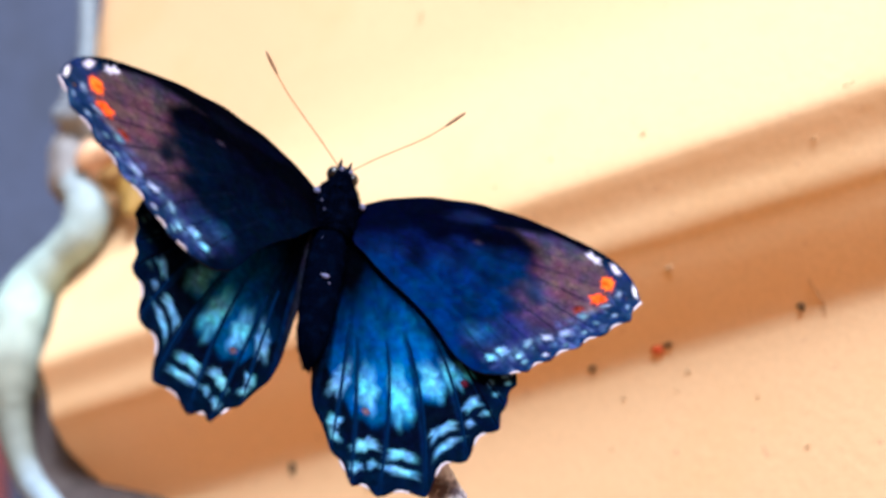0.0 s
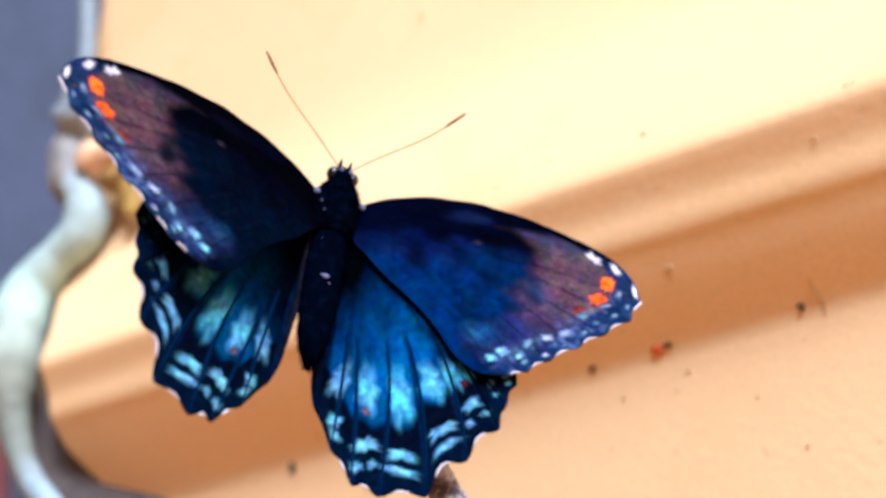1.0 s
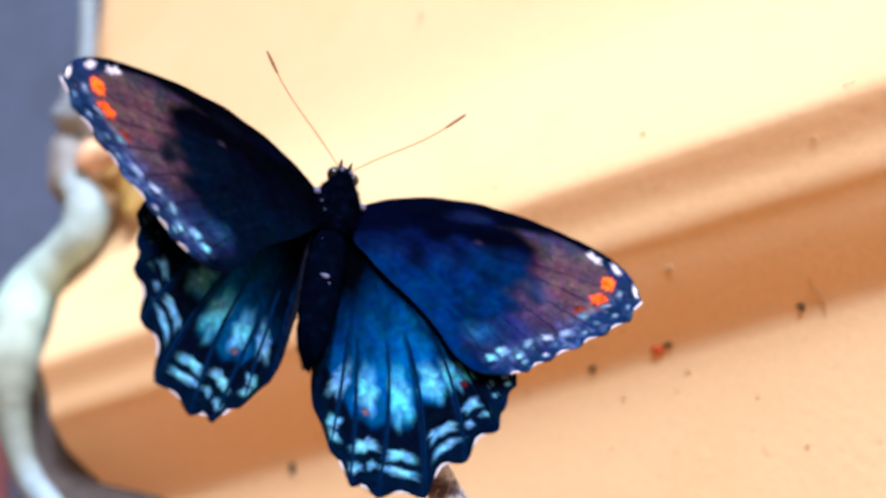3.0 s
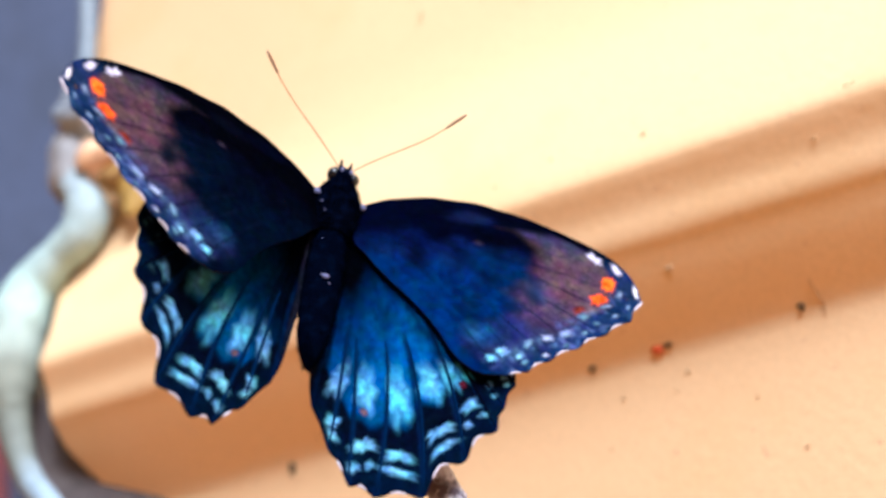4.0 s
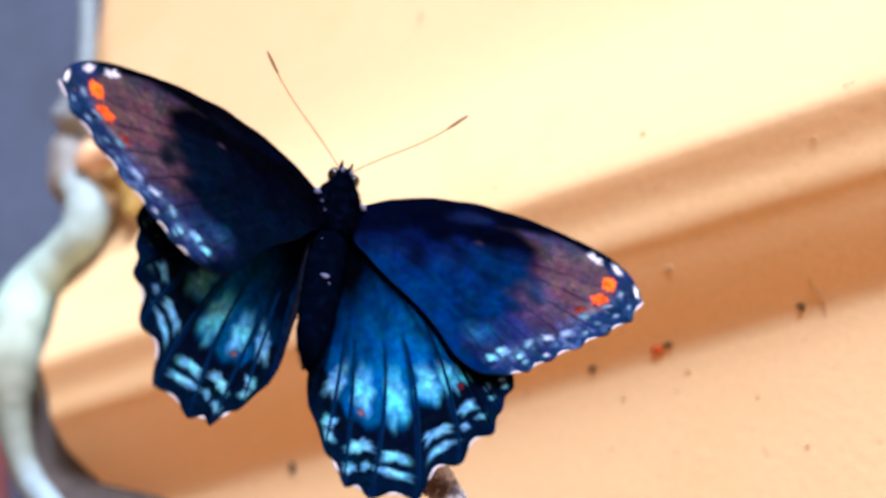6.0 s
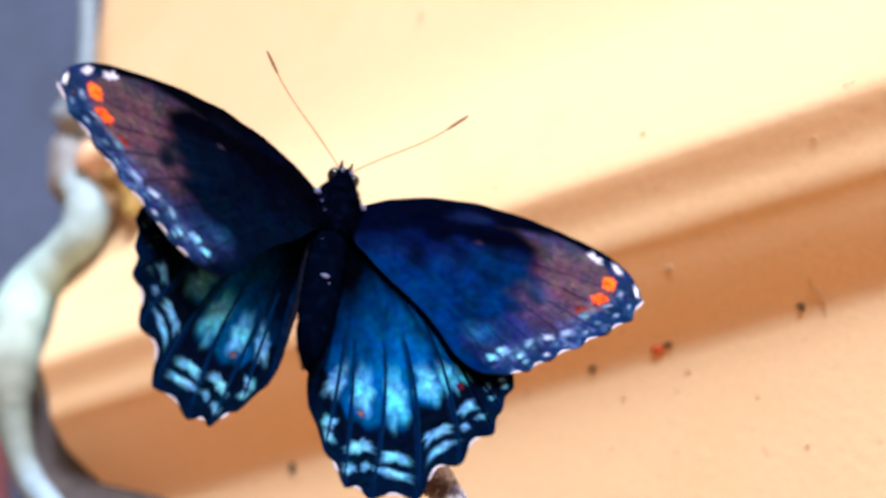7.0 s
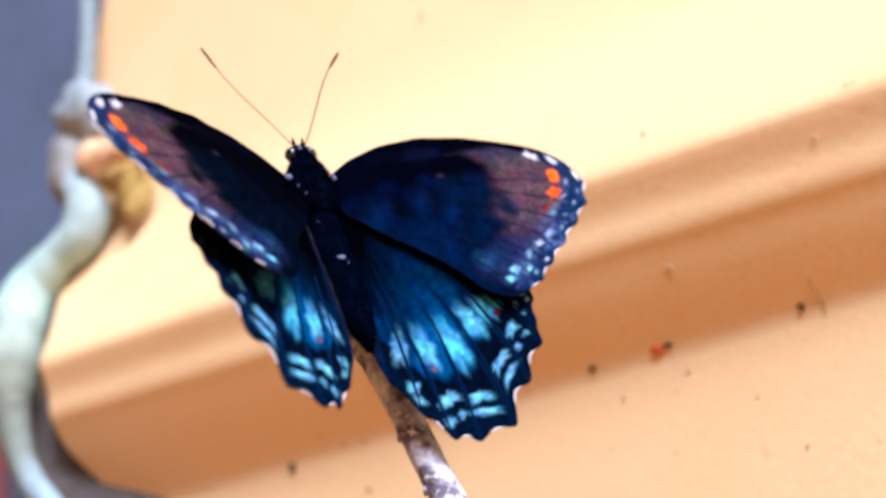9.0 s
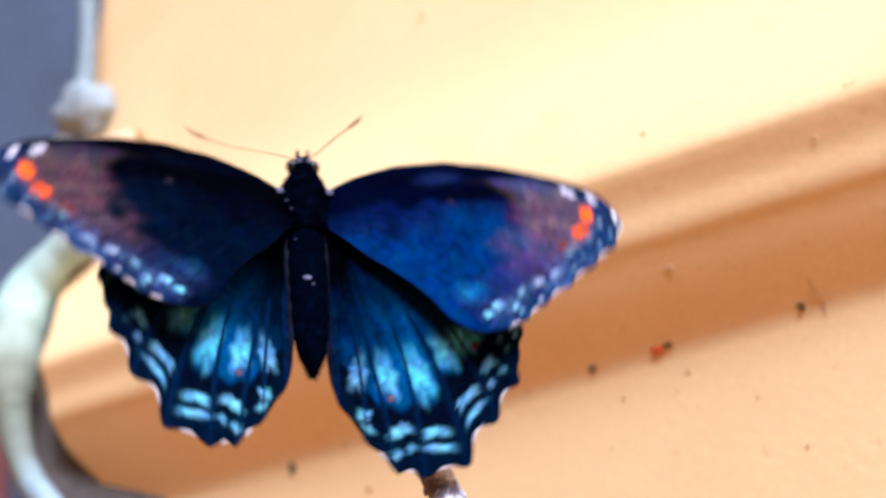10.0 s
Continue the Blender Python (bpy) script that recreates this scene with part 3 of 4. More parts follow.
def hind_colour(w, x, y, f):
    r, ang = np.hypot(x, y), np.arctan2(y, x)
    a = -ang
    rho = r / np.maximum(w.reach(ang), 1)
    n1, n2, n3 = patchy(x, y, 34, 4), patchy(x, y, 13, 5), patchy(ang * 420, r * 0.3, 16, 6)
    c = np.zeros(x.shape + (3,)) + np.array((0.0003, 0.0005, 0.0014))
    # the leading part under the forewing stays black; the duller wing is black further out
    main = soft(a, 0.64 + 0.30 * (1 - f), 0.75 + 0.35 * (1 - f)) * (1 - soft(a, 1.56, 1.66))
    start = 95 * (1 - f) + soft(a, 1.15, 1.45) * 50
    c = mixc(c, (0.0010, 0.021, 0.085), soft(r, 70 + start, 190 + start) * main * (0.5 + 0.45 * n3 + 0.2 * n1) * (0.6 + 0.4 * f))
    teal = np.exp(-((a - 0.95) / 0.24) ** 2)
    c = mixc(c, (0.0010, 0.056, 0.170), soft(r, 120 + start, 240 + start) * main * teal * (0.35 + 0.55 * n1 + 0.25 * n3) * (0.45 + 0.55 * f))
    c = mixc(c, (0.0008, 0.010, 0.045), patch(x, y, 92, -150, 30, 70) * 0.7 * (0.4 + 0.6 * n2))
    c = mixc(c, (0.003, 0.064, 0.210), soft(r, 215 + 0.5 * start, 300 + 0.4 * start) * (1 - soft(rho, 0.73, 0.78)) * main * (0.45 + 0.45 * n3))
    c = mixc(c, (0.0008, 0.0022, 0.008), soft(rho, 0.745, 0.785))
    c = mixc(c, (0.0007, 0.0045, 0.016), soft(rho, 0.84, 0.92) * (0.5 + 0.5 * n2))
    c = mixc(c, (0.0003, 0.0008, 0.004), patch(x, y, 276, -222, 46, 34, 0.5))
    # inner fold, brownish grey
    c = mixc(c, (0.016, 0.018, 0.034), soft(a, 1.57, 1.66) * soft(rho, 0.2, 0.4) * 0.7)
    d = w.vein_near(x, y)
    c = mixc(c, (0.0012, 0.008, 0.034), (1 - soft(d, 2.0, 7.0)) * soft(rho, 0.40, 0.55) * 0.9)
    return c * (0.65 + 0.7 * patchy(x, y, 8, 9))[..., None] * iridescent(x, y, 14)


def scales(w, colour, x, y):
    """The wing's own dark pigment, and the blue sheen of its scales, which shows where the light glances off them."""
    dull = colour(w, x, y, 0.0)
    blue = np.maximum(colour(w, x, y, 1.0) - dull, 0)
    return dull + MATT * blue, GLEAM * blue * np.array((0.9, 1.12, 1.18))


def wing_mesh(w, colour, side, fine=96):
    """The wing's blade: upper side with its scale colours, thin brown-black underside, closed rim."""
    line = w.line
    n = len(line)
    s = np.linspace(0, 1, fine + 1)[1:] ** 0.85
    X = line[None, :, 0] * s[:, None]
    Y = line[None, :, 1] * s[:, None]
    Z = w.height(X, Y)
    C, G = [v.reshape(-1, 3) for v in scales(w, colour, X, Y)]
    top = np.stack([X * side, Y, Z], -1).reshape(-1, 3)
    low_s = np.linspace(0, 1, 9)[1:]
    XL, YL = line[None, :, 0] * low_s[:, None], line[None, :, 1] * low_s[:, None]
    low = np.stack([XL * side, YL, w.height(XL, YL) - 1.6], -1).reshape(-1, 3)
    verts = np.concatenate([top, [(0, 0, 0)], low, [(0, 0, -1.6)]]) * UNIT
    cols = np.concatenate([C, [C[0]], np.zeros((len(low) + 1, 3)) + np.array((0.045, 0.03, 0.028))])
    gleam = np.concatenate([G, [G[0]], np.zeros((len(low) + 1, 3))])
    faces = []

    def put(*f):
        faces.append(f if side > 0 else f[::-1])

    hub, base = len(top), len(top) + 1
    low_hub = len(verts) - 1
    for j in range(n - 1):
        put(hub, j + 1, j)
        for i in range(fine - 1):
            a = i * n + j
            put(a, a + 1, a + n + 1, a + n)
        put(low_hub, base + j, base + j + 1)
        for i in range(7):
            a = base + i * n + j
            put(a, a + n, a + n + 1, a + 1)
        a, b = (fine - 1) * n + j, base + 7 * n + j
        put(a, a + 1, b + 1, b)
    return mesh_from("wing", verts, faces, WING, cols, sheen=gleam)


def spot_mesh(w, colour, side, centre, along, half_long, half_wide, bend, tone, seed, lift=0.9, keep=0.55, ragged=0.6, taper=0.0, fade=0.0):
    """A patch of pale scales lying on the wing, uneven at its rim. along: its long way; bend: how far its ends curve outwards;
    taper: how much it widens, and fade: how much it pales away, from one end to the other."""
    rng = random.Random(seed)
    rings, segs = 9, 48
    ux, uy = along
    pts, cols, run, faces = [], [], [], []
    wob = [1 + ragged * rng.uniform(-0.40, 0.42) for _ in range(segs)]
    wob = [(2 * wob[i] + wob[i - 1] + wob[(i + 1) % segs]) / 4 for i in range(segs)]
    for k in range(rings + 1):
        q = k / rings
        for i in range(segs if k else 1):
            a = 2 * math.pi * i / segs
            sq = (abs(math.cos(a)) ** 3 + abs(math.sin(a)) ** 3) ** (-1 / 3)
            lx = math.cos(a) * sq * q * half_long * (wob[i] if k else 1)
            ly = math.sin(a) * sq * q * half_wide * (wob[i] if k else 1)
            ly += bend * (lx / half_long) ** 2 + half_wide * 0.07 * math.sin(lx * 0.16 + seed) * (1 if k else 0)
            ly *= 1 + taper * lx / half_long
            run.append(lx / half_long)
            x, y = centre[0] + ux * lx - uy * ly, centre[1] + uy * lx + ux * ly
            pts.append((x, y))
            cols.append(q)
    P = np.array(pts)
    under, gleam = scales(w, colour, P[:, 0], P[:, 1])
    q = np.array(cols)
    t = (1 - soft(q, keep, 1.0)) * (1 - fade * (1 - soft(np.array(run), -0.95, 0.35)))
    vary = (0.45 + 0.85 * patchy(P[:, 0], P[:, 1], 10, seed % 5)) * (0.62 + 0.76 * patchy(P[:, 0], P[:, 1], 4.5, seed % 7))
    C = under * (1 - t[:, None]) + np.array(tone) * (t * vary)[:, None] * (iridescent(P[:, 0], P[:, 1], 17) if tone[2] > 2 * tone[0] else 1.0)
    Z = w.height(P[:, 0], P[:, 1]) + lift * (1 - q) * 0.7 + 0.25
    verts = np.stack([P[:, 0] * side, P[:, 1], Z], -1) * UNIT
    for i in range(segs):
        j = (i + 1) % segs
        faces.append((0, 1 + i, 1 + j))
        for k in range(rings - 1):
            a, b = 1 + k * segs + i, 1 + k * segs + j
            faces.append((a, a + segs, b + segs, b))
    if side < 0:
        faces = [f[::-1] for f in faces]
    return mesh_from("spot", verts, faces, SPOT, np.clip(C, 0, 1), sheen=gleam * (1 - t[:, None]))


def vein_mesh(w, side, n, start=0.25, thick=2.0, mat=VEIN):
    pts = []
    for rho in np.linspace(start, 0.985, 12):
        x, y = w.vein_point(n, rho)
        pts.append(Vector((x * side, y, float(w.height(np.array(x), np.array(y))) - 0.3)) * UNIT)
    v, f = tube(pts, [thick * (0.35 + 0.9 * math.sin(math.pi * (i + 0.5) / 13)) * UNIT for i in range(12)], 6)
    return mesh_from("vein", v, f, mat)


def fringe_mesh(w, side, a, b, depth, lo=0.22, hi=0.78, wide=3.4):
    """White scales in the notch of the margin between two vein ends."""
    a, b = np.array(a, float), np.array(b, float)
    mid = (a + b) / 2
    inward = -mid / np.linalg.norm(mid)
    pts = []
    for s in np.linspace(lo, hi, 9):
        p = a + (b - a) * s + inward * (depth * math.sin(math.pi * s) ** 2.1 - wide * 0.45)
        pts.append(Vector((p[0] * side, p[1], float(w.height(p[0], p[1])) - 0.6)) * UNIT)
    rad = [wide * (0.45 + 0.55 * math.sin(math.pi * (i + 0.6) / 9.2)) * UNIT for i in range(9)]
    v, f = tube(pts, rad, 8, 0.12, seed=int(a[0]))
    return mesh_from("fringe", v, f, FRINGE)


FORE = Wing(fore_outline(), FORE_TIPS, [0, 1, 1.5, 2, 2, 2, 0])
HIND = Wing(hind_outline(), HIND_TIPS, [0, 1, 3, 7, 6, 6, 1.2, 1.6, 0], 7.0)


def forewing(parent, side):
    ob = part("forewing", wing_mesh(FORE, fore_colour, side), parent, "blue-black forewing with brown field and orange spots")

    def spot(name, centre, turn, hl, hw, bend, tone, seed, label="", keep=0.55, ragged=0.8):
        d = (math.cos(radians(turn)), math.sin(radians(turn)))
        part(name, spot_mesh(FORE, fore_colour, side, centre, d, hl, hw, bend, tone, seed, keep=keep, ragged=ragged), ob, label)

    spot("orange_spot", (468, -101), 80, 20, 16, 0, (0.86, 0.12, 0.006), 1, "bright orange spot", 0.55)
    spot("orange_spot", (444, -139), 33, 21, 13.5, 0, (0.80, 0.085, 0.006), 2, "bright orange spot", 0.45)
    spot("orange_spot", (405, -167), 35, 18, 10, 0, (0.15, 0.022, 0.014), 3, "faint dark red spot", 0.2)
    # pale spots: name, centre, turn, half length, half width, tone
    lilac, ice, powder, sky = (0.56, 0.54, 0.68), (0.26, 0.34, 0.56), (0.17, 0.32, 0.50), (0.15, 0.37, 0.60)
    pale = (("white_spot", 447, -45, -40, 17, 9.5, lilac), ("white_spot", 489, -64, -65, 17, 8, lilac), ("white_spot", 488, -121, 50, 12, 6.5, ice), ("white_spot", 460, -152, 19, 14, 4.5, ice),
            ("tip_fringe", 521, -108, -80, 15, 5, (0.60, 0.60, 0.66)),
            ("crescent", 411, -182, 42, 14, 9.5, powder), ("crescent", 376, -224, 29, 16, 8.5, ice), ("crescent", 340, -240, 18, 14, 9, ice), ("crescent", 304, -257, 45, 14, 8.5, powder),
            ("marginal_spot", 503, -146, 60, 9, 5, powder), ("marginal_spot", 475, -171, 34, 9, 5.5, powder), ("marginal_spot", 437, -194, -10, 8, 6.5, powder), ("marginal_spot", 412, -216, 30, 9, 5, powder),
            ("marginal_spot", 374, -249, 33, 9, 5, powder), ("marginal_spot", 335, -277, 15, 9, 5.5, ice), ("marginal_spot", 296, -297, 40, 10, 5.5, powder),
            ("blue_spot", 257, -281, 45, 13, 11, sky), ("blue_spot", 235, -297, 40, 11.5, 9.5, sky), ("blue_spot", 286, -286, 45, 10, 6, powder))
    rng = random.Random(71)
    for i, (name, x, y, turn, hl, hw, tone) in enumerate(pale):
        bold = tone is lilac or name in ("tip_fringe", "blue_spot")
        k = 1.0 if bold else rng.uniform(0.45, 0.95)
        spot(name, (x, y), turn, hl * 1.15, hw * 1.1, 0, tuple(t * k for t in tone), 30 + i, "lilac-white spot" if tone is lilac else "", 0.35 if bold else 0.05, 1.0)
    for i, (a, b, d) in enumerate(zip(FORE_TIPS[:-1], FORE_TIPS[1:], FORE_NOTCH)):
        part("fringe", fringe_mesh(FORE, side, a, b, d, 0.28 if i else 0.0, 0.72 if i else 0.5, 1.9 if i else 2.6), ob, "white wing fringe")
    for n in range(1, len(FORE_TIPS)):
        part("vein", vein_mesh(FORE, side, n, 0.66, 0.5, DARK_VEIN), ob)
    return ob


def hindwing(parent, side):
    ob = part("hindwing", wing_mesh(HIND, hind_colour, side), parent, "blue-black hindwing with sky-blue bands and crescents")
    # pale marks between the veins: centre, turn, half length, half width, bend, brightness
    marks = (("crescent", 41, -380, -20, 15, 11.5, 0, 0.9), ("marginal_spot", 48, -406, -42, 18, 7.5, 0, 0.75), ("crescent", 99, -412, 18, 25, 12.5, -3, 0.95),
             ("marginal_spot", 93, -452, 8, 13, 10, 0, 0.75), ("marginal_spot", 118, -444, 45, 10, 8.5, 0, 0.75), ("crescent", 165, -415, 3, 29, 10.5, -7, 1.1),
             ("marginal_spot", 168, -444, -4, 36, 8.2, -3, 0.95), ("crescent", 221, -356, 43, 28, 10, -8, 1.05), ("marginal_spot", 233, -382, 46, 33, 7.2, -7, 0.9),
             ("crescent", 263, -301, 41, 20, 11, -3, 0.95), ("marginal_spot", 266, -335, 33, 9, 7.5, 0, 0.8), ("marginal_spot", 289, -313, 24, 11, 6.5, 0, 0.7),
             ("crescent", 290, -253, 72, 10, 6.5, 0, 0.7), ("marginal_spot", 302, -271, 49, 8, 5.5, 0, 0.6), ("crescent", 314, -231, 21, 8, 5.5, 0, 0.75),
             ("marginal_spot", 319, -244, 22, 8, 5.5, 0, 0.7))
    for i, (name, x, y, turn, hl, hw, bend, bright) in enumerate(marks):
        d = (math.cos(radians(turn)), math.sin(radians(turn)))
        # left marks dimmed: the forewing's shade is put into their colour
        shade_dim = (0.15 if x > 288 else 0.7 if x > 240 else 1.0) if side < 0 else 1.0
        tone = tuple(c * bright * shade_dim for c in ((0.12, 0.35, 0.62) if x > 190 else (0.12, 0.38, 0.60)))
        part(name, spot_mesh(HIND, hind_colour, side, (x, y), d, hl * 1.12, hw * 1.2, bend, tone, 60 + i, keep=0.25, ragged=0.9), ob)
    for i, (a, b, d) in enumerate(zip(HIND_TIPS[:-1], HIND_TIPS[1:], HIND_NOTCH)):
        if 1 < i < 7:
            part("fringe", fringe_mesh(HIND, side, a, b, d, 0.32, (0.7, 0.7, 0.66, 0.66, 0.58)[i - 2], 2.3), ob, "white wing fringe")
    # the blue band: one long patch between each two veins
    for k, (x, y, turn, hl, hw, tone) in enumerate(((38, -300, -100, 43, 18, (0.11, 0.31, 0.58)), (83, -306, -82, 58, 25, (0.09, 0.37, 0.64)), (138, -303, -70, 70, 24, (0.08, 0.40, 0.66)),
                                                    (187, -268, -63, 52, 24, (0.085, 0.38, 0.65)), (217, -250, -50, 40, 17.5, (0.085, 0.36, 0.60)), (240, -241, -36, 26, 11, (0.05, 0.26, 0.42)))):
        d = (math.cos(radians(turn)), math.sin(radians(turn)))
        # left bands carry the forewing's shade in their tone; the last two drop out
        shade_dim = (1, 1, 1, 0.42, 0, 0)[k] if side < 0 else 1.0
        if shade_dim:
            part("blue_band", spot_mesh(HIND, hind_colour, side, (x, y), d, hl, hw, 0, tuple(c * shade_dim for c in tone), 100 + k, ragged=0.7, keep=0.35, taper=0.3, fade=0.8), ob)
    for i, (x, y, tone) in enumerate(((90, -353, (0.12, 0.07, 0.09)), (243, -266, (0.09, 0.010, 0.022)))[:1 if side < 0 else 2]):
        part("red_spot", spot_mesh(HIND, hind_colour, side, (x, y), (0.7, -0.7), 10, 8, 0, tone, 120 + i, keep=0.3), ob)
    for n in range(len(HIND_TIPS) - 1):
        part("vein", vein_mesh(HIND, side, n, 0.46, 2.6, DARK_VEIN if n < 3 else VEIN), ob)
    return ob


def spindle(stations, sides=28, ripple=0.0, seed=0):
    """A body part round the y axis: stations of (y, half width, half height, z)."""
    rng = random.Random(seed)
    line = curve_points(stations, 6)
    verts, faces = [], []
    for i, (y, hw, hh, z) in enumerate(line):
        for k in range(sides):
            a = 2 * math.pi * k / sides
            r = 1 + ripple * rng.uniform(-1, 1)
            verts.append((max(hw, 0.3) * math.cos(a) * r * UNIT, y * UNIT, (z + max(hh, 0.3) * math.sin(a) * r) * UNIT))
    for i in range(len(line) - 1):
        for k in range(sides):
            k2 = (k + 1) % sides
            faces.append((i * sides + k, (i + 1) * sides + k, (i + 1) * sides + k2, i * sides + k2))
    faces.append(tuple(range(sides)))
    faces.append(tuple((len(line) - 1) * sides + k for k in range(sides))[::-1])
    return verts, faces


def fur(stations, count, length, seed):
    """Short hairs standing on a body part."""
    rng = random.Random(seed)
    line = curve_points(stations, 6)
    verts, faces = [], []
    for _ in range(count):
        y, hw, hh, z = line[rng.randrange(2, len(line) - 2)]
        y += rng.uniform(-4, 4)
        a = rng.uniform(-0.5, math.pi + 0.5)
        n = Vector((math.cos(a), 0, math.sin(a)))
        p = Vector((hw * math.cos(a), y, z + hh * math.sin(a))) - n * 1.5
        ln = length * rng.uniform(0.5, 1.2)
        end = p + n * ln * 0.75 + Vector((rng.uniform(-3, 3), -ln * 0.7, rng.uniform(-2, 2)))
        side = Vector((0, 1, 0)).cross(n).normalized() * 0.9
        k = len(verts)
        verts += [(p - side) * UNIT, (p + side) * UNIT, (p + n * 0.9) * UNIT, end * UNIT]
        faces += [(k, k + 1, k + 3), (k + 1, k + 2, k + 3), (k + 2, k, k + 3)]
    return verts, faces


def butterfly():
    root = tagged(new("butterfly"), "blue-black butterfly with orange-tipped forewings perched on a twig", "butterfly")
    th = [(166, 18, 18, 10), (150, 30, 26, 8), (125, 42, 33, 5), (95, 45, 36, 2), (62, 42, 33, 2), (36, 34, 28, 3)]
    thorax = part("thorax", mesh_from("thorax", *spindle(th, ripple=0.02), BODY), root, "dark furry thorax")
    part("fur", mesh_from("fur", *fur(th, 1500, 13, 3), BODY, smooth=False), thorax)
    ab = [(46, 28, 24, 3), (20, 32, 25, 3), (-30, 34, 25, 4), (-90, 34, 25, 6), (-150, 31, 24, 8), (-195, 26, 21, 9), (-225, 17, 14, 9), (-246, 6, 6, 8), (-252, 1, 1, 8)]
    ripples = []
    for y, hw, hh, z in curve_points(ab, 7):
        s = 1 + 0.035 * math.sin(y / 37.0 * 2 * math.pi)
        ripples.append((y, hw * s, hh * s, z))
    abdomen = part("abdomen", mesh_from("abdomen", *spindle(ripples, ripple=0.015, seed=2), ABDOMEN), root, "dark blue-black segmented abdomen")
    part("fur", mesh_from("fur", *fur(ab, 1400, 8, 5), ABDOMEN, smooth=False), abdomen)
    v, f = blob((8 * UNIT, 4.5 * UNIT, 3 * UNIT), 2, 0.4, 3)
    pale = part("pale_tuft", mesh_from("pale_tuft", v, f, PALE), abdomen, "small pale tuft of hairs")
    pale.matrix_basis = Matrix.Translation((-4 * UNIT, -71 * UNIT, 30 * UNIT))
    for host, x, y, z in ((abdomen, -19, 12, 23), (thorax, -27, 72, 29), (thorax, -34, 92, 26), (abdomen, 6, -82, 29)):
        v, f = blob((2.0 * UNIT, 1.8 * UNIT, 1.4 * UNIT), 2, 0.4, y)
        d = part("pale_fleck", mesh_from("pale_fleck", v, f, PALE), host)
        d.matrix_basis = Matrix.Translation((x * UNIT, y * UNIT, z * UNIT))
    v, f = blob((24 * UNIT, 22 * UNIT, 22 * UNIT), 3, 0.12, 6)
    head = part("head", mesh_from("head", v, f, BODY), root, "small dark head with pale flecks")
    head.matrix_basis = Matrix.Translation((0, 172 * UNIT, 11 * UNIT))
    for s in (-1, 1):
        v, f = blob((12 * UNIT, 14 * UNIT, 14 * UNIT), 3)
        e = part("eye", mesh_from("eye", v, f, EYES), head, "glossy dark eye")
        e.matrix_basis = Matrix.Translation((s * 19 * UNIT, 2 * UNIT, 2 * UNIT))
        v, f = tube([Vector((s * 7, 12, 2)) * UNIT, Vector((s * 9, 24, 5)) * UNIT, Vector((s * 10, 37, 10)) * UNIT], [5 * UNIT, 4.5 * UNIT, 1.2 * UNIT], 8)
        part("palp", mesh_from("palp", v, f, BODY), head)
        v, f = blob((4 * UNIT, 5 * UNIT, 3 * UNIT), 2)
        d = part("pale_fleck", mesh_from("pale_fleck", v, f, PALE), head)
        d.matrix_basis = Matrix.Translation((s * 9 * UNIT, 4 * UNIT, 20 * UNIT))
        v, f = blob((7 * UNIT, 7 * UNIT, 4 * UNIT), 2, 0.3, 4)
        d = part("pale_fleck", mesh_from("pale_fleck", v, f, PALE), thorax)
        d.matrix_basis = Matrix.Translation((s * 44 * UNIT, 116 * UNIT, 20 * UNIT))
        for y0, y1 in ((110, 84), (74, 20)):
            knee = Vector((s * 46, (y0 + y1) / 2 + 14, -70)) * UNIT
            v, f = tube(curve_points([Vector((s * 16, y0, -24)) * UNIT, knee, Vector((s * 14, y1, -118)) * UNIT], 5), [3.4 * UNIT] * 11, 8)
            part("leg", mesh_from("leg", v, f, BODY), root)
    moving = {}
    for s in (-1, 1):
        moving["fore", s] = forewing(root, s)
        moving["hind", s] = hindwing(root, s)
        pts, rad = [], []
        for i in range(25):
            q = i / 24
            pts.append(Vector((s * (8 * math.sin(q * 3.1) - 4 * math.sin(q * 6.2)), 258 * q, 0)) * UNIT)
            rad.append(1.25 * UNIT)
        v, f = tube(pts, rad, 8)
        ant = part("antenna", mesh_from("antenna", v, f, ANTENNA), root, "thin brown antenna with darker club")
        v, f = tube([pts[20] * (1 - q) + pts[24] * q + Vector((0, 0, 0.1)) * UNIT for q in np.linspace(0, 1.03, 9)],
                    [(1.3 + 1.5 * math.sin(math.pi * min(1, q * 0.9 + 0.05)) ** 0.8) * UNIT for q in np.linspace(0, 1, 9)], 10)
        part("club", mesh_from("club", v, f, CLUB), ant)
        moving["antenna", s] = ant
    return root, moving


BUTTERFLY, MOVING = butterfly()


def turn_of(side, flap, sweep, twist):
    """A wing's turn on the body: raised by flap, swept forward, twisted; mirrored for the other side."""
    r = Matrix.Rotation(radians(-flap), 3, "Y") @ Matrix.Rotation(radians(sweep), 3, "Z") @ Matrix.Rotation(radians(twist), 3, "X")
    m = Matrix.Diagonal((-1, 1, 1))
    return m @ r @ m if side < 0 else r


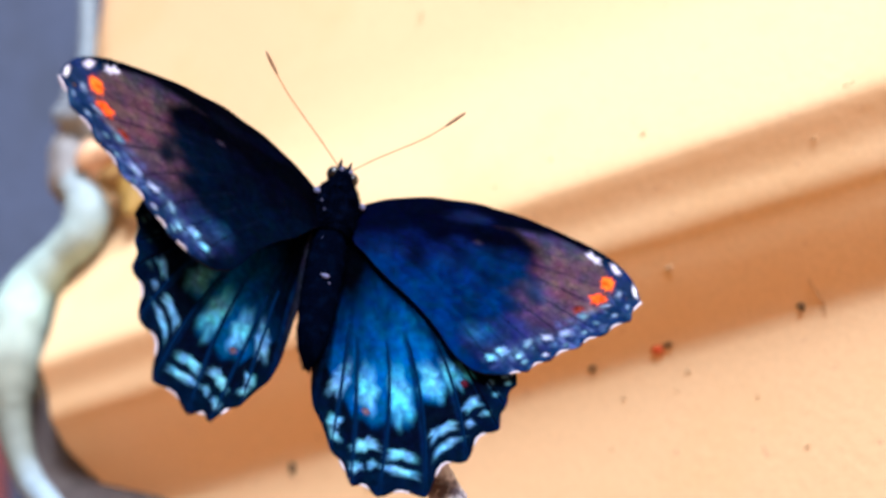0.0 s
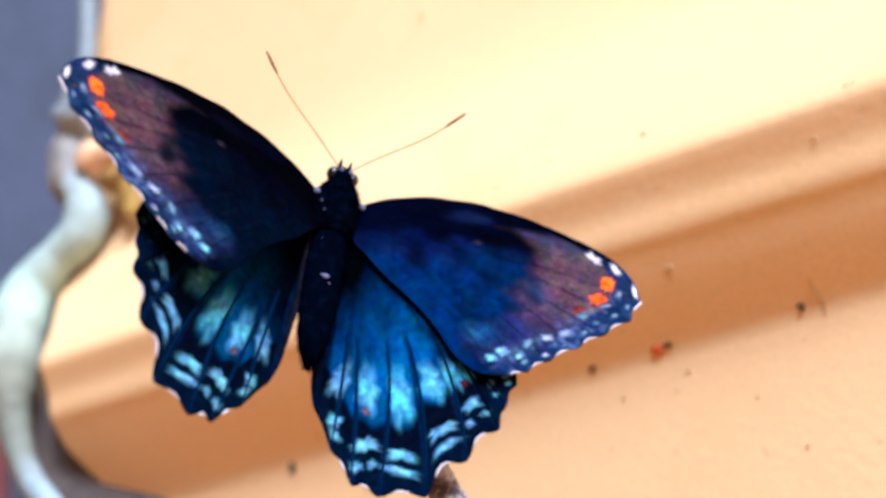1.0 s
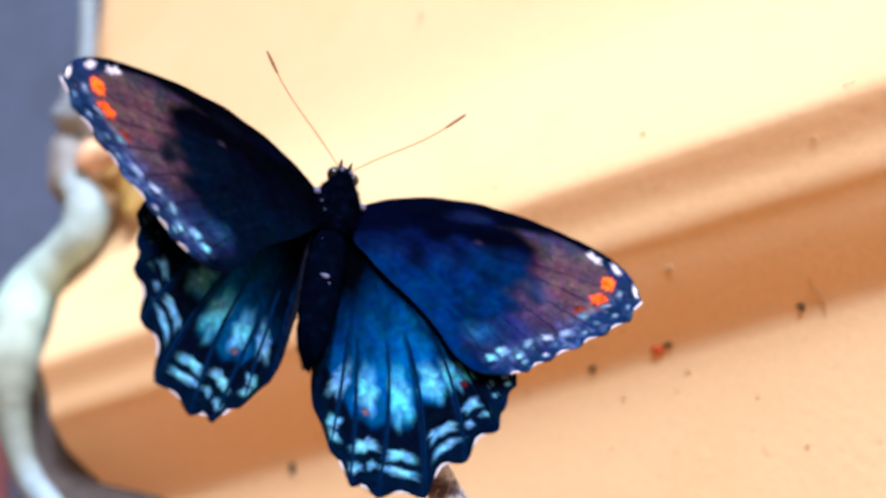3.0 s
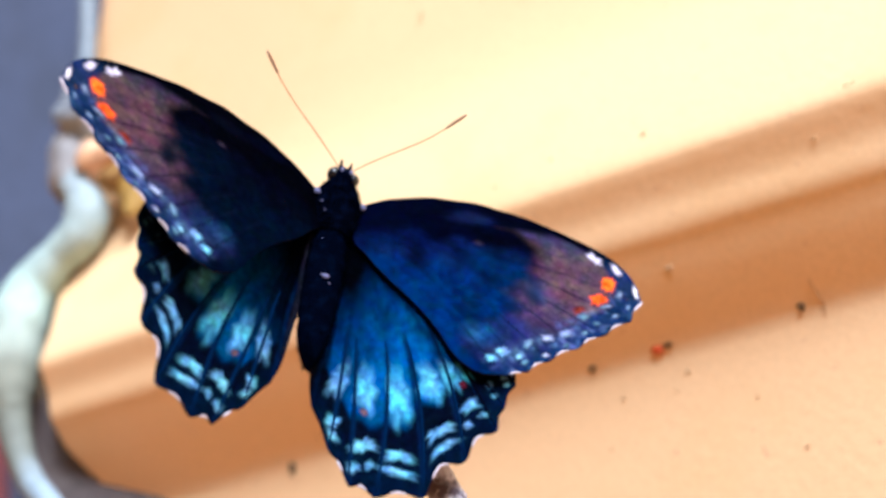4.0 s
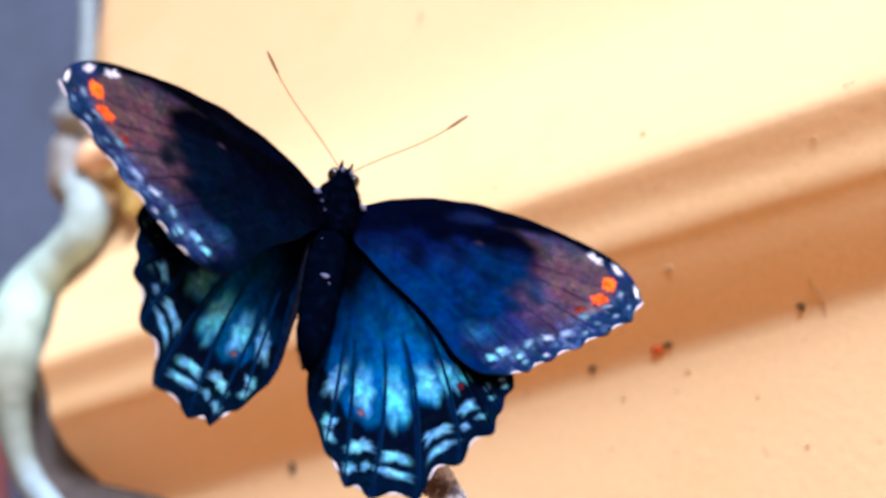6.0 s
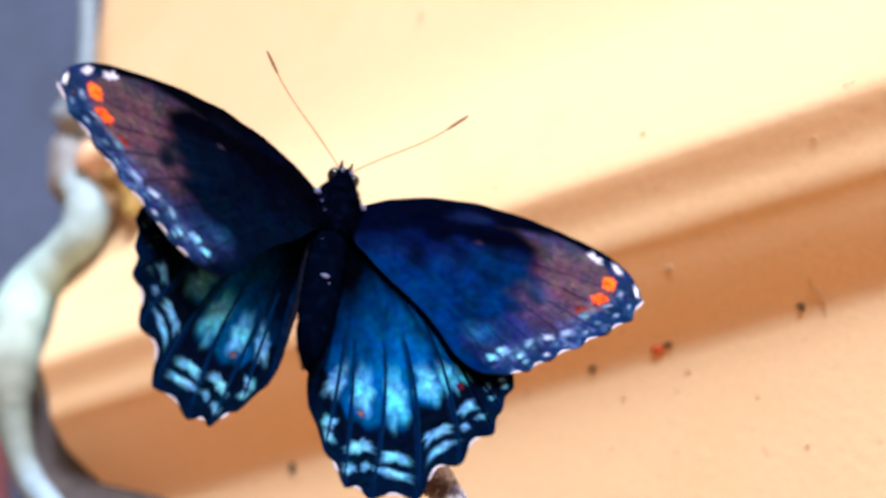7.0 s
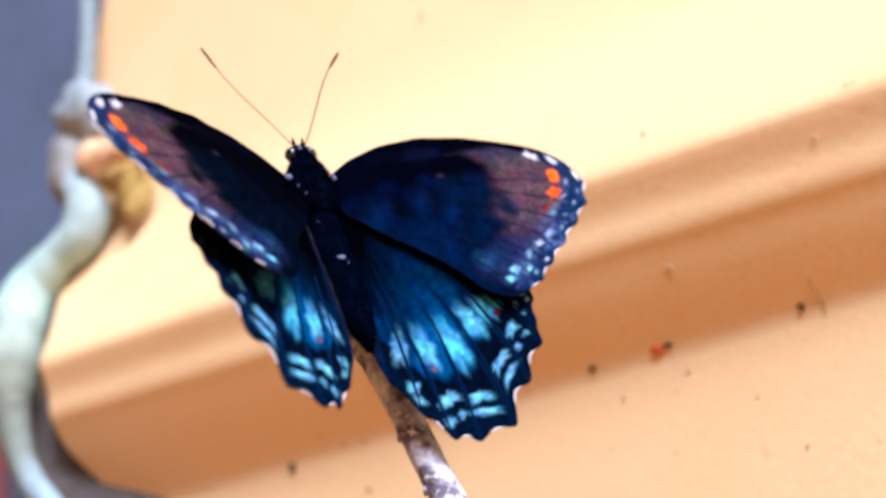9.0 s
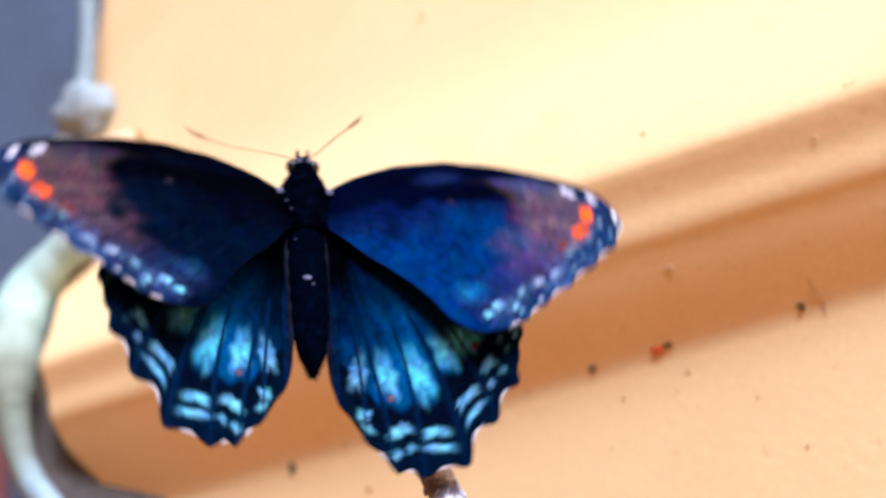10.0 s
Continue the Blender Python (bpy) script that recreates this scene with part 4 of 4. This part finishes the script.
def motions():
    # seconds; the body's place and turn before the eye; then flap, sweep and twist of the right fore, right hind, left fore and left hind wing
    beats = [
        (0, -206.2, -8.8, -6.5, -39.1, 21.9, 12.5, 6.3, -1, 17.3, -3.5, 8, 21.6, -2.3, -9.3, 26.5, -0.7, 3.8),
        (1.2, -206.1, -8.9, -6.5, -39.1, 21.8, 12.4, 6.3, -0.9, 17.2, -3.5, 8, 21.8, -2.5, -9.2, 26.7, -0.9, 3.8),
        (2.5, -205.9, -9, -6.6, -39.2, 21.4, 12.2, 6.4, -0.9, 17.1, -3.5, 8.5, 22.4, -2.6, -9.2, 27.1, -1, 3.7),
        (4.5, -205.6, -9.4, -6.8, -39.4, 21.1, 12.1, 6.3, -0.9, 16.9, -4.2, 8.5, 22.5, -3.2, -9, 27.5, -1.8, 4.2),
        (5.5, -205.4, -9.6, -7, -39.5, 20.7, 12, 6.4, -1, 17, -4.6, 8.7, 22.5, -3.4, -9, 27.7, -1.9, 4.4),
        (7, -205.3, -9.8, -6.9, -39.5, 20.4, 11.7, 6.5, -1, 16.9, -4.8, 9.3, 22.3, -3.7, -9, 28.1, -2.1, 5),
        (7.5, -205.4, -9.9, -6.9, -39.3, 20.4, 11.5, 6.4, -1.1, 16.8, -4.8, 9.2, 21.3, -3.5, -9.2, 28, -2.1, 5.4),
        (8, -206.1, -9.6, -7.1, -40.8, 19.3, 10.3, 5.9, 1.6, 14, -3.8, 9.7, 21.1, -4.3, -8.7, 25.9, -2.5, 6.1),
        (8.1, -205.7, -7.1, -6.3, -40.5, 18.9, 11.1, 6.5, 0.9, 14.6, -3.1, 8.4, 24.8, -4.1, -9.5, 30.5, -2.1, 4.4),
        (8.2, -201, -5, -3.9, -39.9, 21.1, 13.8, 6.2, -0.8, 17.6, -3.7, 6.5, 26.5, -2.3, -11.1, 31.4, -0.1, 1.7),
        (8.3, -202.4, -1.7, 3.4, -35, 21.1, 12.8, 5.6, -0.9, 17.3, -4.3, 7.7, 28.4, -1.4, -10.4, 33.5, 1.1, 1.2),
        (8.4, -200.1, 0.2, 3.9, -36, 23.8, 13.5, 6.5, -0.6, 17.3, -3.3, 6.9, 26.7, -0.9, -11, 31.2, 1.4, -0.3),
        (8.5, -193.8, 7.7, 5.6, -37.2, 28.5, 13.8, 6.4, -1.6, 17.5, -2.3, 7.1, 24.8, -0.6, -11.4, 29.8, 1.8, -1.6),
        (8.6, -197.5, 18.6, 10.3, -33.9, 29.7, 11.1, 8.8, -1.4, 16, -0.4, 7.6, 22.1, -2.3, -14.1, 27, 0.7, -1.3),
        (8.7, -195.6, 25.3, 15.1, -31.7, 33.7, 6.9, 9.6, 2, 9.7, -0.5, 8.8, 22.9, -0.2, -13.2, 26.8, 2.5, -1.1),
        (8.8, -195.7, 25, 16, -31.7, 37.2, -1, 10.9, 1, 1, 0.8, 7.6, 21.6, -0.4, -14.1, 25.6, 2.3, -1.2),
        (8.9, -197.8, 24.8, 18.3, -31.2, 36.9, -0.4, 10.6, 0, 4.5, 0.7, 10.1, 29.3, -0.9, -11.6, 30, 2, -1.6),
        (9, -207.8, 24.6, 22.4, -30.1, 37.9, 5.1, 10.1, 0, 7.3, 0.5, 8.9, 30.2, -0.7, -10.9, 29.4, 3.1, -3.5),
        (9.1, -207.6, 29.9, 21.5, -33.8, 42.9, 2.4, 9.2, -0.6, 5.6, 0.9, 5.3, 27.1, 1, -13.5, 28.7, 3.8, -5.5),
        (9.2, -212.1, 39.4, 26.5, -42.5, 45.3, -6.9, 11, -1.6, -1, 3.5, 8.6, 23.8, -3.4, -12.9, 25.4, -0.4, -3.2),
        (9.3, -217.6, 37, 26.7, -42.4, 40.5, -7, 12.2, -1.9, -2.5, 2.1, 6.3, 20.3, -2.6, -13.2, 23.9, 0.1, -2.3),
        (9.4, -238, 16.2, 11.1, -41, 23.3, 11.9, 11.6, -2, 14.2, 1.2, 3.9, 20, 0.6, -16.1, 29.8, 4, -1.3),
        (9.5, -246.5, 12.5, 5, -36.9, 14.8, 10.9, 9.8, -3.5, 15.3, -0.1, 4.2, 26.1, 1.7, -14.5, 30.1, 3, -3.1),
        (9.6, -247.7, 7, 8.4, -36.2, 16.7, 6.8, 9.1, -6.2, 13, -0.4, 3.3, 27.8, 0.5, -14.5, 31.4, 2.4, -3.3),
        (9.7, -250.1, 0.9, 23.3, -32.1, 24.2, 2, 12.3, -5, 7.8, 2.6, 6.5, 23.8, 0.3, -15.8, 28.7, 2, -4.8),
        (9.8, -255.8, -12.8, 17, -28.4, 17.5, 6.3, 9, -2.9, 10.7, -0.2, 9.3, 15.6, 1.8, -14.4, 21.5, 3.6, 0),
        (9.9, -255.9, -7, 15.5, -29.9, 14.9, 7.1, 7.7, -2.8, 12.4, -0.1, 12.3, 17.6, -1.9, -14.6, 23.9, 0.9, 1.2),
        (10, -242.6, -5.4, 6.4, -31.4, 15.5, 4.1, 5.8, -5.3, 5.8, 0.4, 7.9, 22.2, -1.9, -13.9, 24.4, 1.7, -2.5),
    ]
    body, wings = [], {k: [] for k in MOVING if k[0] != "antenna"}
    for t, x, y, yaw, pitch, roll, *w in beats:
        r = Matrix.Rotation(radians(yaw), 3, "Z") @ Matrix.Rotation(radians(pitch), 3, "X") @ Matrix.Rotation(radians(roll), 3, "Y")
        body.append((t, EYE @ Matrix.Translation((x * UNIT, y * UNIT, -REACH)) @ r.to_4x4()))
        for n, (kind, side) in enumerate((("fore", 1), ("hind", 1), ("fore", -1), ("hind", -1))):
            root = FORE_ROOT if kind == "fore" else HIND_ROOT
            wings[kind, side].append((t, Matrix.Translation((root[0] * side * UNIT, root[1] * UNIT, root[2] * UNIT)) @ turn_of(side, *w[3 * n:3 * n + 3]).to_4x4()))
    walk(BUTTERFLY, body)
    for key, rows in wings.items():
        walk(MOVING[key], rows)
    # seconds; how far each feeler is raised and turned out: left, right
    feelers = [
        (0, 31.1, 69.9, 59.6, -76.8),
        (4.5, 31.2, 68.7, 58.7, -78.3),
        (7.5, 30.8, 67.3, 57, -77.9),
        (8, 30.6, 66.6, 58.4, -93.5),
        (8.1, 26.9, 103.3, 51.2, -89.9),
        (8.2, 28.3, 90.6, 67.4, -79.6),
        (8.3, 32.2, 81, 75.3, -109.7),
        (8.4, 29, 71.7, 74.1, -110.9),
        (8.5, 26, 71.6, 77.9, -125.7),
        (8.6, 23.9, 69.5, 86.4, 80.1),
        (8.7, 27.5, 87.9, 65.5, 133.8),
        (8.8, 28.2, 83.7, 62, 121.9),
        (8.9, 31.8, 61.2, 79.9, 103.8),
        (9, 29.6, 59.8, 81.6, 103.3),
        (9.1, 26.9, 68.3, 64.4, 134.4),
        (9.2, 24.6, 77, 56.3, 151.3),
        (9.3, 28.5, 74.8, 66.8, 156.1),
        (9.4, 44.1, 85.8, 63, -105.3),
        (9.5, 39.2, 96.3, 60.8, -107.5),
        (9.6, 40.2, 99.9, 64.4, -116.9),
        (9.7, 28, 69.6, 85.3, -110.6),
        (9.8, 35.7, 65.7, 69.6, -58.7),
        (9.9, 39.3, 66.4, 70, -64),
        (10, 33.8, 103.9, 67.5, -145.1),
    ]
    for n, side in ((0, -1), (1, 1)):
        walk(MOVING["antenna", side], [(row[0], Matrix.Translation((9 * side * UNIT, 188 * UNIT, 16 * UNIT)) @ Matrix.Rotation(radians(row[2 + 2 * n]), 4, "Z")
                                        @ Matrix.Rotation(radians(row[1 + 2 * n]), 4, "X")) for row in feelers])


motions()
